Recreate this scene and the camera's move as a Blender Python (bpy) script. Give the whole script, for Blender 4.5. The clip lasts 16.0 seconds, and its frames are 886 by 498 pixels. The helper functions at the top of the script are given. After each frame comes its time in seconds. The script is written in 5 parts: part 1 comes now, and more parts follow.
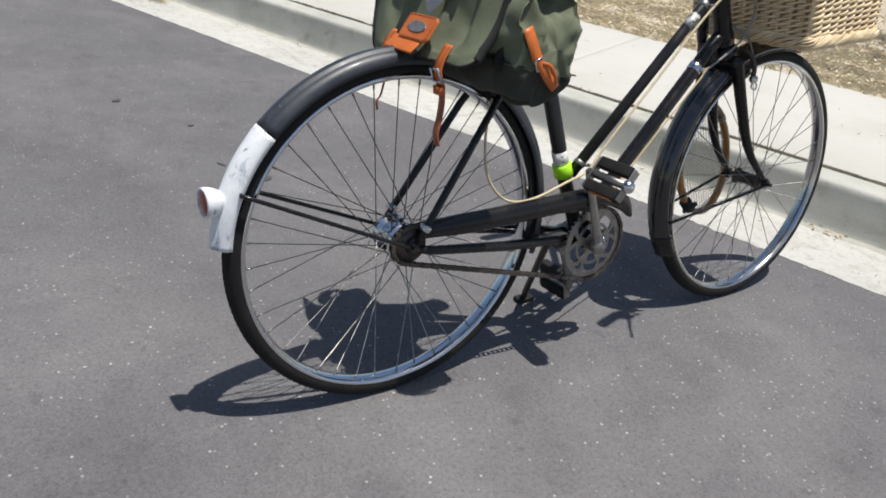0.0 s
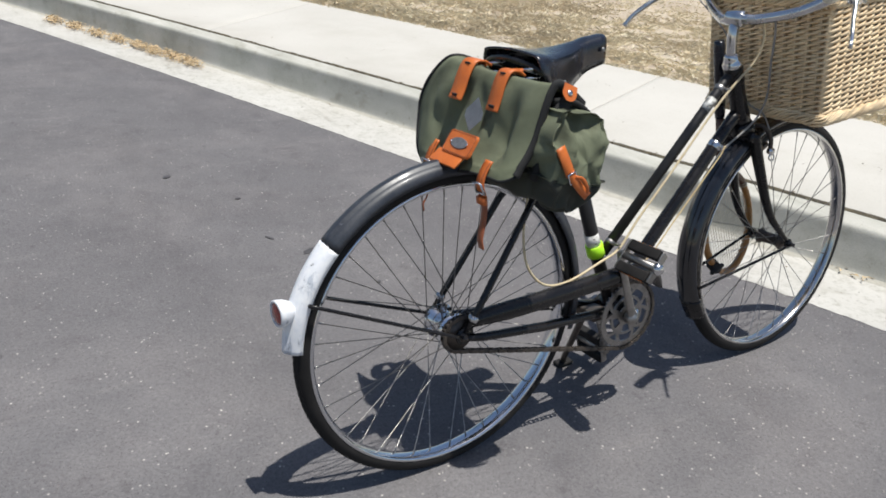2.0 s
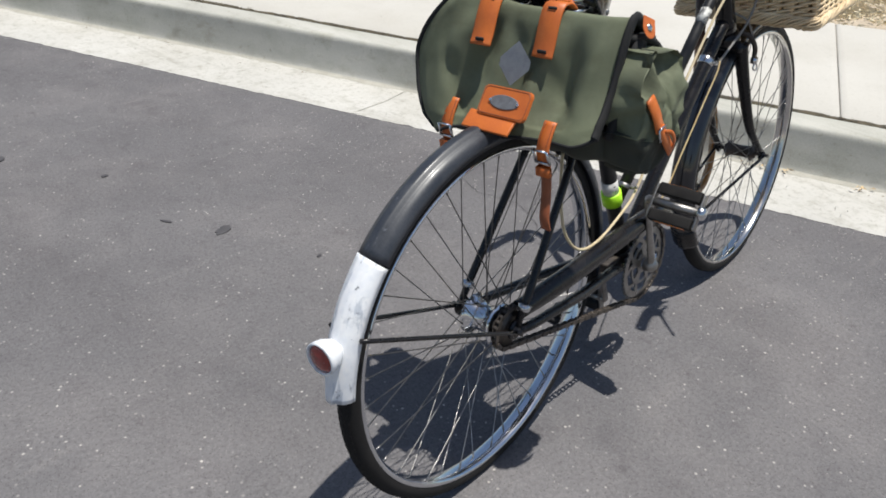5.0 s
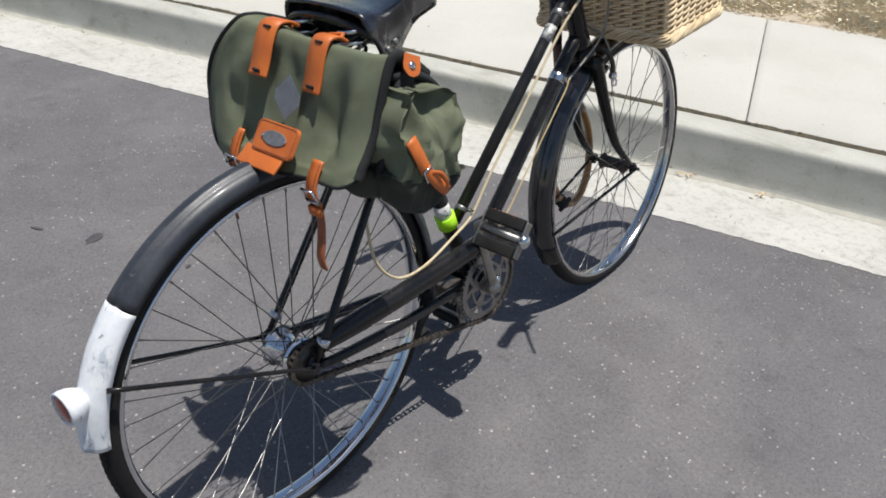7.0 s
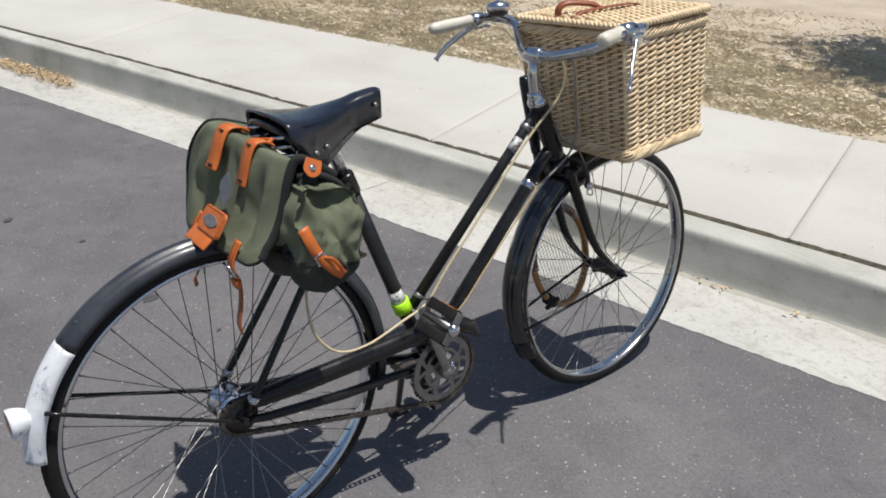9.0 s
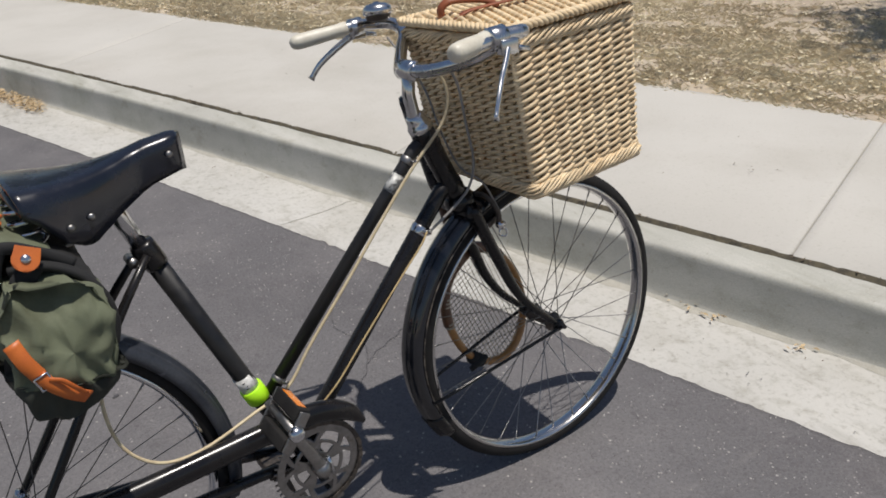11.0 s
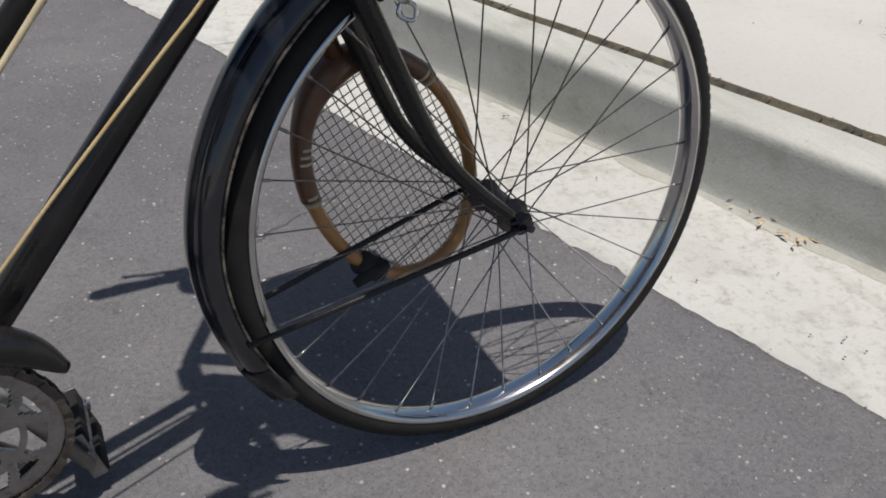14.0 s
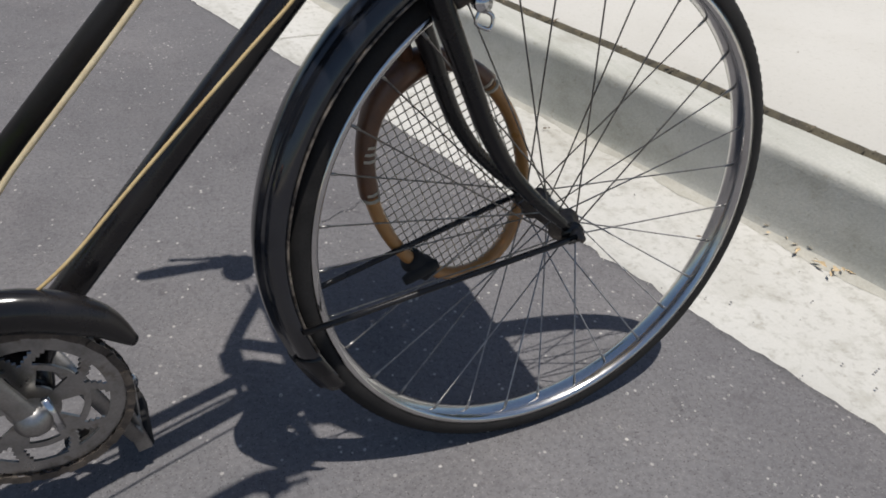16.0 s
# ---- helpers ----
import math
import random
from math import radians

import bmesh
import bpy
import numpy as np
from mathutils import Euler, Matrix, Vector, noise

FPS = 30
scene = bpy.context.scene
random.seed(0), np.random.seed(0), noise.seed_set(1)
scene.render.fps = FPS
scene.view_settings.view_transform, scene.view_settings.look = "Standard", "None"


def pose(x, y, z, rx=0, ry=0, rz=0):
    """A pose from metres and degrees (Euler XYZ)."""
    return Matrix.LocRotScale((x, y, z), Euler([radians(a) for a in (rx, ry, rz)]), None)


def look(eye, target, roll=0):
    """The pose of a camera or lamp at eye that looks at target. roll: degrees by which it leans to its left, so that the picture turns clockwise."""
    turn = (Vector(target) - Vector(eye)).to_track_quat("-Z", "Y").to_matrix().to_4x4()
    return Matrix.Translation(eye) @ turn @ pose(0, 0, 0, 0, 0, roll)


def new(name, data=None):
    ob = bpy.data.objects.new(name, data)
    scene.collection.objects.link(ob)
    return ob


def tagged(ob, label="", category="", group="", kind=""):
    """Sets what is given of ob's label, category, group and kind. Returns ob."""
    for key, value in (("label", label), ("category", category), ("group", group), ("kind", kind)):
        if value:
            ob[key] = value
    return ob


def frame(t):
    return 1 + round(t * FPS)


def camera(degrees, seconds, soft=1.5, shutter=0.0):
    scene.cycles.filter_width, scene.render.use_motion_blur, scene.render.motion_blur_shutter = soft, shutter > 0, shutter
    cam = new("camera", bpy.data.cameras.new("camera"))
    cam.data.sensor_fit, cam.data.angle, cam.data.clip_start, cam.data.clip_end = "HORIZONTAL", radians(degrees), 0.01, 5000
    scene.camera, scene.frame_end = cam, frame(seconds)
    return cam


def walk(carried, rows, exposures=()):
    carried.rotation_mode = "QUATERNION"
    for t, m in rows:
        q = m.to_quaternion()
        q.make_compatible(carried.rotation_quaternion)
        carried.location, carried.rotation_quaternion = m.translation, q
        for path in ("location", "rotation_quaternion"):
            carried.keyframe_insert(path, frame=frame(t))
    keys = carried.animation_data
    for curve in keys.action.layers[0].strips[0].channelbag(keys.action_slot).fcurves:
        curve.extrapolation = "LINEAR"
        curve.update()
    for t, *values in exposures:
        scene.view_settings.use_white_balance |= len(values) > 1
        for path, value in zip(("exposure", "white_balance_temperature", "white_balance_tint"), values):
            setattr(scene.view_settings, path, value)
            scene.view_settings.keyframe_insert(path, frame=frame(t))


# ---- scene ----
cam = camera(60.86, 16.0, soft=1.8)
PATH = [
    (0, (-0.6705, -1.0809, 0.9580), (0.3734, 0.3673, 0.0565), 7.94),
    (0.5, (-0.6881, -1.0699, 0.9678), (0.3391, 0.4050, 0.0905), 8.44),
    (1, (-0.6849, -1.0727, 0.9919), (0.3193, 0.4267, 0.1296), 8.31),
    (1.5, (-0.6960, -1.0877, 1.0395), (0.2988, 0.4226, 0.1853), 7.19),
    (2, (-0.7468, -1.1006, 1.1317), (0.2458, 0.4098, 0.2754), 4.31),
    (2.5, (-0.8275, -1.1068, 1.1834), (0.1737, 0.3875, 0.3090), 3.35),
    (3, (-0.8604, -1.0940, 1.1966), (0.1512, 0.3798, 0.2996), 1.50),
    (3.2, (-0.8499, -1.0592, 1.1832), (0.1681, 0.4067, 0.2805), 1.14),
    (5.5, (-0.8453, -0.5855, 1.0961), (0.5263, 0.4085, 0.0327), 3.28),
    (6, (-0.8198, -0.6301, 1.1146), (0.5917, 0.2887, 0.0361), 2.69),
    (6.5, (-0.7324, -0.7086, 1.1435), (0.6631, 0.2287, 0.0601), 3.82),
    (7, (-0.5848, -0.7968, 1.1738), (0.7105, 0.2748, 0.0903), 4.26),
    (7.5, (-0.5449, -0.8917, 1.1976), (0.7162, 0.2472, 0.1429), 4.12),
    (8, (-0.5546, -1.0088, 1.2262), (0.7014, 0.2053, 0.2523), 5.75),
    (10.3, (-0.0509, -1.1940, 1.2649), (0.8526, 0.3690, 0.4043), -3.11),
    (10.5, (-0.0170, -1.1636, 1.2557), (0.9222, 0.3755, 0.3901), -1.93),
    (11, (0.0964, -1.0557, 1.2316), (1.0748, 0.4319, 0.3208), -1.75),
    (11.5, (0.2214, -1.0084, 1.2017), (1.2139, 0.4463, 0.2535), -0.47),
    (12, (0.3878, -0.9528, 1.1618), (1.2692, 0.5000, 0.1071), 0.88),
    (12.5, (0.4764, -0.8678, 1.1283), (1.2729, 0.5876, 0.0115), -0.05),
    (13, (0.5250, -0.7460, 1.0283), (1.3004, 0.6849, -0.1342), 0.07),
    (13.5, (0.5873, -0.6620, 0.8976), (1.3446, 0.7542, -0.2943), 4.15),
    (14, (0.6307, -0.6271, 0.8151), (1.4167, 0.7886, -0.3588), 2.70),
    (14.5, (0.6571, -0.6142, 0.7943), (1.4824, 0.8007, -0.3532), 2.64),
    (15, (0.6618, -0.6152, 0.7911), (1.5203, 0.7892, -0.3450), 3.94),
    (15.5, (0.6293, -0.6173, 0.7970), (1.4757, 0.7906, -0.3438), 6.48),
    (16, (0.5834, -0.6287, 0.8203), (1.3354, 0.8166, -0.3397), 5.73),
]
walk(cam, [(t, look(eye, target, roll)) for t, eye, target, roll in PATH],
     [(0, 0.27, 6520, 7.8), (3.2, 0.32, 6480, 8.2), (5.5, 0.26, 6540, 7.8), (8.0, 0.21, 6500, 8.2), (10.5, -0.07, 6600, 10.5), (11.5, -0.18, 6680, 10.5), (12.5, -0.19, 6650, 10.5), (13.5, -0.10, 6580, 9.5), (14.5, 0.05, 6520, 9.5), (16.0, 0.06, 6520, 9.5)])

# ---------------------------------------------------------------- world and sun
# shadows fall along (-0.09, 0.175) for each metre of height
SUN_FROM = Vector((0.088, -0.176, 1.0)).normalized()
world = bpy.data.worlds.new("world")
scene.world = world
world.use_nodes = True
wn = world.node_tree
sky = wn.nodes.new("ShaderNodeTexSky")
sky.sky_type = "NISHITA"
sky.sun_disc = False
sky.sun_elevation = math.asin(SUN_FROM.z)
sky.sun_rotation = math.atan2(SUN_FROM.x, SUN_FROM.y)
wn.links.new(sky.outputs[0], wn.nodes["Background"].inputs[0])
wn.nodes["Background"].inputs[1].default_value = 0.083
sun = new("sun", bpy.data.lights.new("sun", "SUN"))
sun.data.energy = 4.42
sun.data.angle = radians(0.55)
sun.data.color = (1.0, 0.965, 0.915)
sun.matrix_world = look(SUN_FROM * 30, (0, 0, 0))


# ---------------------------------------------------------------- materials
def material(name, base, other=None, rough=0.6, metal=0.0, scale=40.0, fine=400.0, mix=0.5,
             bump=0.15, depth=0.002, coat=0.0, spread=0.0, rough_var=0.1, spec=0.5):
    """A procedural surface: two colours mixed by coarse and fine noise, with relief and uneven gloss."""
    m = bpy.data.materials.new(name)
    m.use_nodes = True
    t = m.node_tree
    b = t.nodes["Principled BSDF"]
    other = other or tuple(c * 0.7 for c in base)
    co = t.nodes.new("ShaderNodeTexCoord")
    n1 = t.nodes.new("ShaderNodeTexNoise")
    n2 = t.nodes.new("ShaderNodeTexNoise")
    n1.inputs["Scale"].default_value, n2.inputs["Scale"].default_value = scale, fine
    n1.inputs["Detail"].default_value, n2.inputs["Detail"].default_value = 5, 3
    t.links.new(co.outputs["Object"], n1.inputs["Vector"])
    t.links.new(co.outputs["Object"], n2.inputs["Vector"])
    add = t.nodes.new("ShaderNodeMath")
    add.operation = "MULTIPLY_ADD"
    t.links.new(n2.outputs["Fac"], add.inputs[0])
    add.inputs[1].default_value = 0.5
    t.links.new(n1.outputs["Fac"], add.inputs[2])
    ramp = t.nodes.new("ShaderNodeMapRange")
    ramp.inputs["From Min"].default_value = 0.75 - mix * 0.35
    ramp.inputs["From Max"].default_value = 0.75 + mix * 0.35
    t.links.new(add.outputs[0], ramp.inputs["Value"])
    mx = t.nodes.new("ShaderNodeMix")
    mx.data_type = "RGBA"
    t.links.new(ramp.outputs[0], mx.inputs["Factor"])
    mx.inputs[6].default_value = (*base, 1)
    mx.inputs[7].default_value = (*other, 1)
    colour = mx.outputs[2]
    if spread:
        info = t.nodes.new("ShaderNodeObjectInfo")
        hsv = t.nodes.new("ShaderNodeHueSaturation")
        mr = t.nodes.new("ShaderNodeMapRange")
        t.links.new(info.outputs["Random"], mr.inputs["Value"])
        mr.inputs["To Min"].default_value, mr.inputs["To Max"].default_value = 1 - spread, 1 + spread
        t.links.new(mr.outputs[0], hsv.inputs["Value"])
        t.links.new(colour, hsv.inputs["Color"])
        colour = hsv.outputs[0]
    t.links.new(colour, b.inputs["Base Color"])
    rr = t.nodes.new("ShaderNodeMapRange")
    rr.inputs["From Min"].default_value, rr.inputs["From Max"].default_value = 0.3, 0.7
    rr.inputs["To Min"].default_value, rr.inputs["To Max"].default_value = max(rough - rough_var, 0.02), min(rough + rough_var, 1)
    t.links.new(n1.outputs["Fac"], rr.inputs["Value"])
    t.links.new(rr.outputs[0], b.inputs["Roughness"])
    b.inputs["Metallic"].default_value = metal
    b.inputs["Specular IOR Level"].default_value = spec
    b.inputs["Coat Weight"].default_value = coat
    b.inputs["Coat Roughness"].default_value = 0.15
    if bump:
        bp = t.nodes.new("ShaderNodeBump")
        bp.inputs["Strength"].default_value = bump
        bp.inputs["Distance"].default_value = depth
        t.links.new(add.outputs[0], bp.inputs["Height"])
        t.links.new(bp.outputs[0], b.inputs["Normal"])
    return m


def asphalt_material():
    """Worn asphalt: dark binder, pale stone grains of two sizes, broad stains."""
    m = material("asphalt", (0.1200, 0.1148, 0.1180), (0.1555, 0.1500, 0.1538), rough=0.85, scale=1.3, fine=160, mix=0.9, bump=0.8, depth=0.004)
    t = m.node_tree
    b = t.nodes["Principled BSDF"]
    co = [n for n in t.nodes if n.type == "TEX_COORD"][0]
    colour = b.inputs["Base Color"].links[0].from_socket
    for scale, low, high, tint in ((420, 0.66, 1.0, (0.225, 0.217, 0.212)), (330, 0.66, 0.97, (0.068, 0.063, 0.064)), (130, 0.962, 1.0, (0.42, 0.40, 0.375))):
        v = t.nodes.new("ShaderNodeTexVoronoi")
        v.inputs["Scale"].default_value = scale
        t.links.new(co.outputs["Object"], v.inputs["Vector"])
        sep = t.nodes.new("ShaderNodeSeparateColor")
        t.links.new(v.outputs["Color"], sep.inputs[0])
        mr = t.nodes.new("ShaderNodeMapRange")
        mr.inputs["From Min"].default_value, mr.inputs["From Max"].default_value = low, high
        t.links.new(sep.outputs[0], mr.inputs["Value"])
        near = t.nodes.new("ShaderNodeMapRange")
        near.inputs["From Min"].default_value, near.inputs["From Max"].default_value = 0.45, 0.25
        t.links.new(v.outputs["Distance"], near.inputs["Value"])
        mul = t.nodes.new("ShaderNodeMath")
        mul.operation = "MULTIPLY"
        t.links.new(mr.outputs[0], mul.inputs[0])
        t.links.new(near.outputs[0], mul.inputs[1])
        mx = t.nodes.new("ShaderNodeMix")
        mx.data_type = "RGBA"
        t.links.new(mul.outputs[0], mx.inputs["Factor"])
        t.links.new(colour, mx.inputs[6])
        mx.inputs[7].default_value = (*tint, 1)
        colour = mx.outputs[2]
    t.links.new(colour, b.inputs["Base Color"])
    b.inputs["Specular IOR Level"].default_value = 0.15
    return m


def stained(m, scale, low, high, tint, stretch=(1, 1, 1), seed=0.0):
    """Lays blotches of another tint over a material's colour."""
    t = m.node_tree
    b = t.nodes["Principled BSDF"]
    co = [n for n in t.nodes if n.type == "TEX_COORD"][0]
    mp = t.nodes.new("ShaderNodeMapping")
    mp.inputs["Scale"].default_value = stretch
    mp.inputs["Location"].default_value = (seed, seed * 0.7, 0)
    mp.inputs["Rotation"].default_value = (0, 0, 0.29)
    t.links.new(co.outputs["Object"], mp.inputs["Vector"])
    n = t.nodes.new("ShaderNodeTexNoise")
    n.inputs["Scale"].default_value, n.inputs["Detail"].default_value, n.inputs["Roughness"].default_value = scale, 9, 0.65
    t.links.new(mp.outputs[0], n.inputs["Vector"])
    mr = t.nodes.new("ShaderNodeMapRange")
    mr.inputs["From Min"].default_value, mr.inputs["From Max"].default_value = low, high
    t.links.new(n.outputs["Fac"], mr.inputs["Value"])
    mx = t.nodes.new("ShaderNodeMix")
    mx.data_type = "RGBA"
    mx.blend_type = "MULTIPLY"
    t.links.new(mr.outputs[0], mx.inputs["Factor"])
    t.links.new(b.inputs["Base Color"].links[0].from_socket, mx.inputs[6])
    mx.inputs[7].default_value = (*tint, 1)
    t.links.new(mx.outputs[2], b.inputs["Base Color"])
    return m


ASPHALT = stained(stained(asphalt_material(), 1.7, 0.46, 0.64, (1.21, 1.195, 1.175)), 9.0, 0.52, 0.74, (0.84, 0.83, 0.84), seed=3.0)
ASPHALT = stained(ASPHALT, 110.0, 0.45, 0.64, (0.80, 0.795, 0.80), seed=7.0)
ASPHALT = stained(ASPHALT, 17.0, 0.60, 0.70, (0.78, 0.77, 0.775), (1.0, 0.7, 1.0), seed=19.0)
ASPHALT = stained(ASPHALT, 2.6, 0.50, 0.68, (0.86, 0.855, 0.86), (1.0, 0.45, 1.0), seed=11.0)
ASPHALT = stained(ASPHALT, 7.0, 0.60, 0.70, (1.16, 1.15, 1.13), (0.25, 2.2, 1.0), seed=14.0)
CONCRETE = material("concrete", (0.515, 0.500, 0.464), (0.427, 0.414, 0.382), rough=0.9, scale=2.2, fine=220, mix=0.8, bump=0.3, depth=0.002)
KERB = material("kerb_concrete", (0.50, 0.487, 0.44), (0.36, 0.352, 0.315), rough=0.9, scale=2.0, fine=180, mix=0.7, bump=0.4, depth=0.003)
CONCRETE = stained(stained(CONCRETE, 1.4, 0.48, 0.70, (0.86, 0.85, 0.82)), 60.0, 0.52, 0.72, (0.70, 0.69, 0.66), seed=2.0)
CONCRETE = stained(stained(CONCRETE, 16.0, 0.53, 0.66, (0.83, 0.825, 0.80), seed=9.0), 6.0, 0.55, 0.68, (0.84, 0.835, 0.82), (2.4, 0.3, 1.0), seed=12.0)
KERB = stained(stained(KERB, 3.0, 0.44, 0.68, (0.74, 0.75, 0.71), (2.5, 0.35, 1.0)), 40.0, 0.60, 0.72, (0.75, 0.73, 0.68), seed=5.0)
KERB = stained(KERB, 14.0, 0.54, 0.68, (0.84, 0.83, 0.80), (1.0, 0.6, 1.0), seed=8.0)
PAVING = stained(stained(material("paving_concrete", (0.508, 0.486, 0.445), (0.436, 0.417, 0.378), rough=0.9, scale=1.6, fine=220, mix=0.8, bump=0.25, depth=0.002), 1.1, 0.48, 0.70, (0.90, 0.89, 0.87), seed=4.0), 70.0, 0.56, 0.76, (0.80, 0.79, 0.76), seed=6.0)
SOIL = material("dry_soil", (0.50, 0.425, 0.325), (0.33, 0.265, 0.20), rough=0.95, scale=1.6, fine=60, mix=0.8, bump=0.8, depth=0.02)
DIRT = material("joint_dirt", (0.04, 0.034, 0.024), (0.10, 0.085, 0.055), rough=0.95, scale=30, fine=300)
STRAW = material("dry_grass", (0.82, 0.73, 0.52), (0.56, 0.46, 0.31), rough=0.8, scale=1.2, fine=30, mix=0.8, bump=0)
STRAW_BIT = material("flat_straw", (0.80, 0.73, 0.55), (0.60, 0.50, 0.34), rough=0.85, scale=3, fine=60, mix=0.8, bump=0)
LEAF = material("dry_leaf", (0.60, 0.46, 0.28), (0.42, 0.31, 0.18), rough=0.8, scale=60, fine=300)
STONE = material("grit", (0.45, 0.43, 0.40), (0.30, 0.285, 0.27), rough=0.85, scale=20, fine=200)
BARKY = material("bark_bits", (0.11, 0.085, 0.06), (0.20, 0.15, 0.10), rough=0.9, scale=50, fine=300)
TAR = material("tar", (0.04, 0.038, 0.04), (0.07, 0.066, 0.07), rough=0.7, scale=40, fine=300)
BLACK = material("black_enamel", (0.007, 0.007, 0.008), (0.016, 0.014, 0.014), rough=0.26, scale=25, fine=500, mix=0.8, bump=0.06, depth=0.001, coat=0.15, rough_var=0.12, spec=0.3)
BLACK_WORN = material("worn_black_enamel", (0.010, 0.010, 0.011), (0.022, 0.021, 0.021), rough=0.42, scale=30, fine=400, mix=0.7, bump=0.1, depth=0.0008, rough_var=0.14, spec=0.4)
CHIPPED = stained(material("chipped_black_enamel", (0.010, 0.010, 0.011), (0.022, 0.021, 0.021), rough=0.42, scale=30, fine=400, mix=0.7, bump=0.1, depth=0.0008, rough_var=0.14, spec=0.4), 46.0, 0.665, 0.69, (22, 21, 20), (1.0, 1.0, 0.35), seed=6.0)
GUARD = material("black_guard_enamel", (0.006, 0.007, 0.010), (0.015, 0.016, 0.020), rough=0.13, scale=18, fine=350, mix=0.7, bump=0.10, depth=0.0006, coat=0.5, rough_var=0.09)
GUARD_WORN = material("worn_guard_enamel", (0.014, 0.017, 0.024), (0.040, 0.044, 0.054), rough=0.43, scale=14, fine=260, mix=0.6, bump=0.22, depth=0.0008, coat=0.08, rough_var=0.16)
WHITE = material("white_paint", (0.80, 0.80, 0.80), (0.66, 0.68, 0.72), rough=0.5, scale=25, fine=90, mix=0.5, bump=0.15, depth=0.001)
WHITE = stained(stained(WHITE, 26.0, 0.57, 0.66, (0.62, 0.64, 0.68), (0.4, 1, 1)), 70.0, 0.64, 0.70, (0.25, 0.25, 0.26), seed=1.0)
WHITE = stained(WHITE, 48.0, 0.56, 0.63, (0.66, 0.69, 0.74), (0.5, 1.2, 0.22), seed=9.0)
WHITE = stained(WHITE, 55.0, 0.62, 0.68, (0.42, 0.43, 0.46), (1.0, 1.6, 0.16), seed=4.0)
GUARD_WORN = stained(GUARD_WORN, 70.0, 0.64, 0.70, (3.2, 3.1, 3.0), (0.5, 1.6, 0.5), seed=2.0)
EDGE_WORN = stained(material("rubbed_edge", (0.26, 0.22, 0.18), (0.03, 0.028, 0.028), rough=0.45, metal=0.4, scale=38, fine=240, mix=0.5, bump=0.1, depth=0.0005), 90.0, 0.5, 0.6, (0.25, 0.22, 0.2), seed=3.0)
RUBBER = material("tyre_rubber", (0.010, 0.0095, 0.0095), (0.024, 0.0225, 0.022), rough=0.75, scale=30, fine=350, mix=0.8, bump=0.4, depth=0.001, spec=0.2)
CHROME = material("chrome", (0.70, 0.71, 0.73), (0.48, 0.48, 0.49), rough=0.2, metal=1, scale=30, fine=400, mix=0.8, bump=0.03, depth=0.001)
STEEL = material("dull_steel", (0.36, 0.35, 0.34), (0.22, 0.21, 0.20), rough=0.42, metal=1, scale=40, fine=400, mix=0.8, bump=0.08, depth=0.001)
RIM = material("bright_chrome", (0.74, 0.76, 0.80), (0.60, 0.61, 0.64), rough=0.12, metal=1, scale=22, fine=300, mix=0.8, bump=0.03, depth=0.0006, rough_var=0.05)
RIM_DULL = material("dulled_chrome", (0.68, 0.675, 0.67), (0.50, 0.49, 0.48), rough=0.17, metal=1, scale=22, fine=300, mix=0.8, bump=0.04, depth=0.0006, rough_var=0.07)
SPOKE = material("spoke_steel", (0.36, 0.35, 0.34), (0.22, 0.21, 0.20), rough=0.40, metal=1, scale=60, fine=400, bump=0)
SPROCKET_STEEL = stained(material("worn_grey_steel", (0.35, 0.345, 0.34), (0.22, 0.212, 0.205), rough=0.36, metal=1, scale=40, fine=400, mix=0.8, bump=0.1, depth=0.001, rough_var=0.1), 60.0, 0.54, 0.68, (0.72, 0.68, 0.64), seed=5.0)
GREASE = material("greasy_steel", (0.06, 0.052, 0.046), (0.12, 0.10, 0.085), rough=0.5, metal=0.6, scale=80, fine=500)
LEATHER_BLACK = material("black_leather", (0.006, 0.008, 0.013), (0.014, 0.016, 0.026), rough=0.24, scale=30, fine=600, mix=0.8, bump=0.1, depth=0.001, coat=0.2)
LEATHER = material("orange_leather", (0.57, 0.148, 0.024), (0.44, 0.098, 0.018), rough=0.5, scale=40, fine=500, mix=0.8, bump=0.12, depth=0.001)
LEATHER_DARK = material("brown_leather", (0.30, 0.085, 0.03), (0.20, 0.055, 0.02), rough=0.5, scale=40, fine=500, mix=0.8, bump=0.12, depth=0.001)
CANVAS = material("green_canvas", (0.150, 0.166, 0.106), (0.106, 0.119, 0.072), rough=0.85, scale=14, fine=900, mix=0.9, bump=0.2, depth=0.001)
CANVAS = stained(stained(CANVAS, 11.0, 0.50, 0.66, (0.74, 0.72, 0.70), (1, 0.7, 1.4), seed=6.0), 34.0, 0.52, 0.70, (0.86, 0.85, 0.84), seed=2.0)
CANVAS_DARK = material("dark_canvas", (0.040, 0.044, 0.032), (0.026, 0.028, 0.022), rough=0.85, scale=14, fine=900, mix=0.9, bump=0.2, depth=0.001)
TAPE = material("black_webbing", (0.008, 0.008, 0.009), (0.016, 0.016, 0.016), rough=0.85, scale=60, fine=900)
PLATE = material("grey_plate", (0.20, 0.20, 0.21), (0.13, 0.13, 0.135), rough=0.5, metal=0.3, scale=120, fine=500, mix=0.6, bump=0.3, depth=0.0006)
REFLECTIVE = material("grey_reflective", (0.36, 0.38, 0.42), (0.27, 0.29, 0.33), rough=0.35, scale=60, fine=600)
NEON = material("neon_yellow_tape", (0.50, 0.95, 0.02), (0.42, 0.85, 0.02), rough=0.45, scale=50, fine=400, bump=0.05)
CREAM = material("cream_cable", (0.62, 0.52, 0.34), (0.5, 0.40, 0.25), rough=0.5, scale=60, fine=400, bump=0.05)
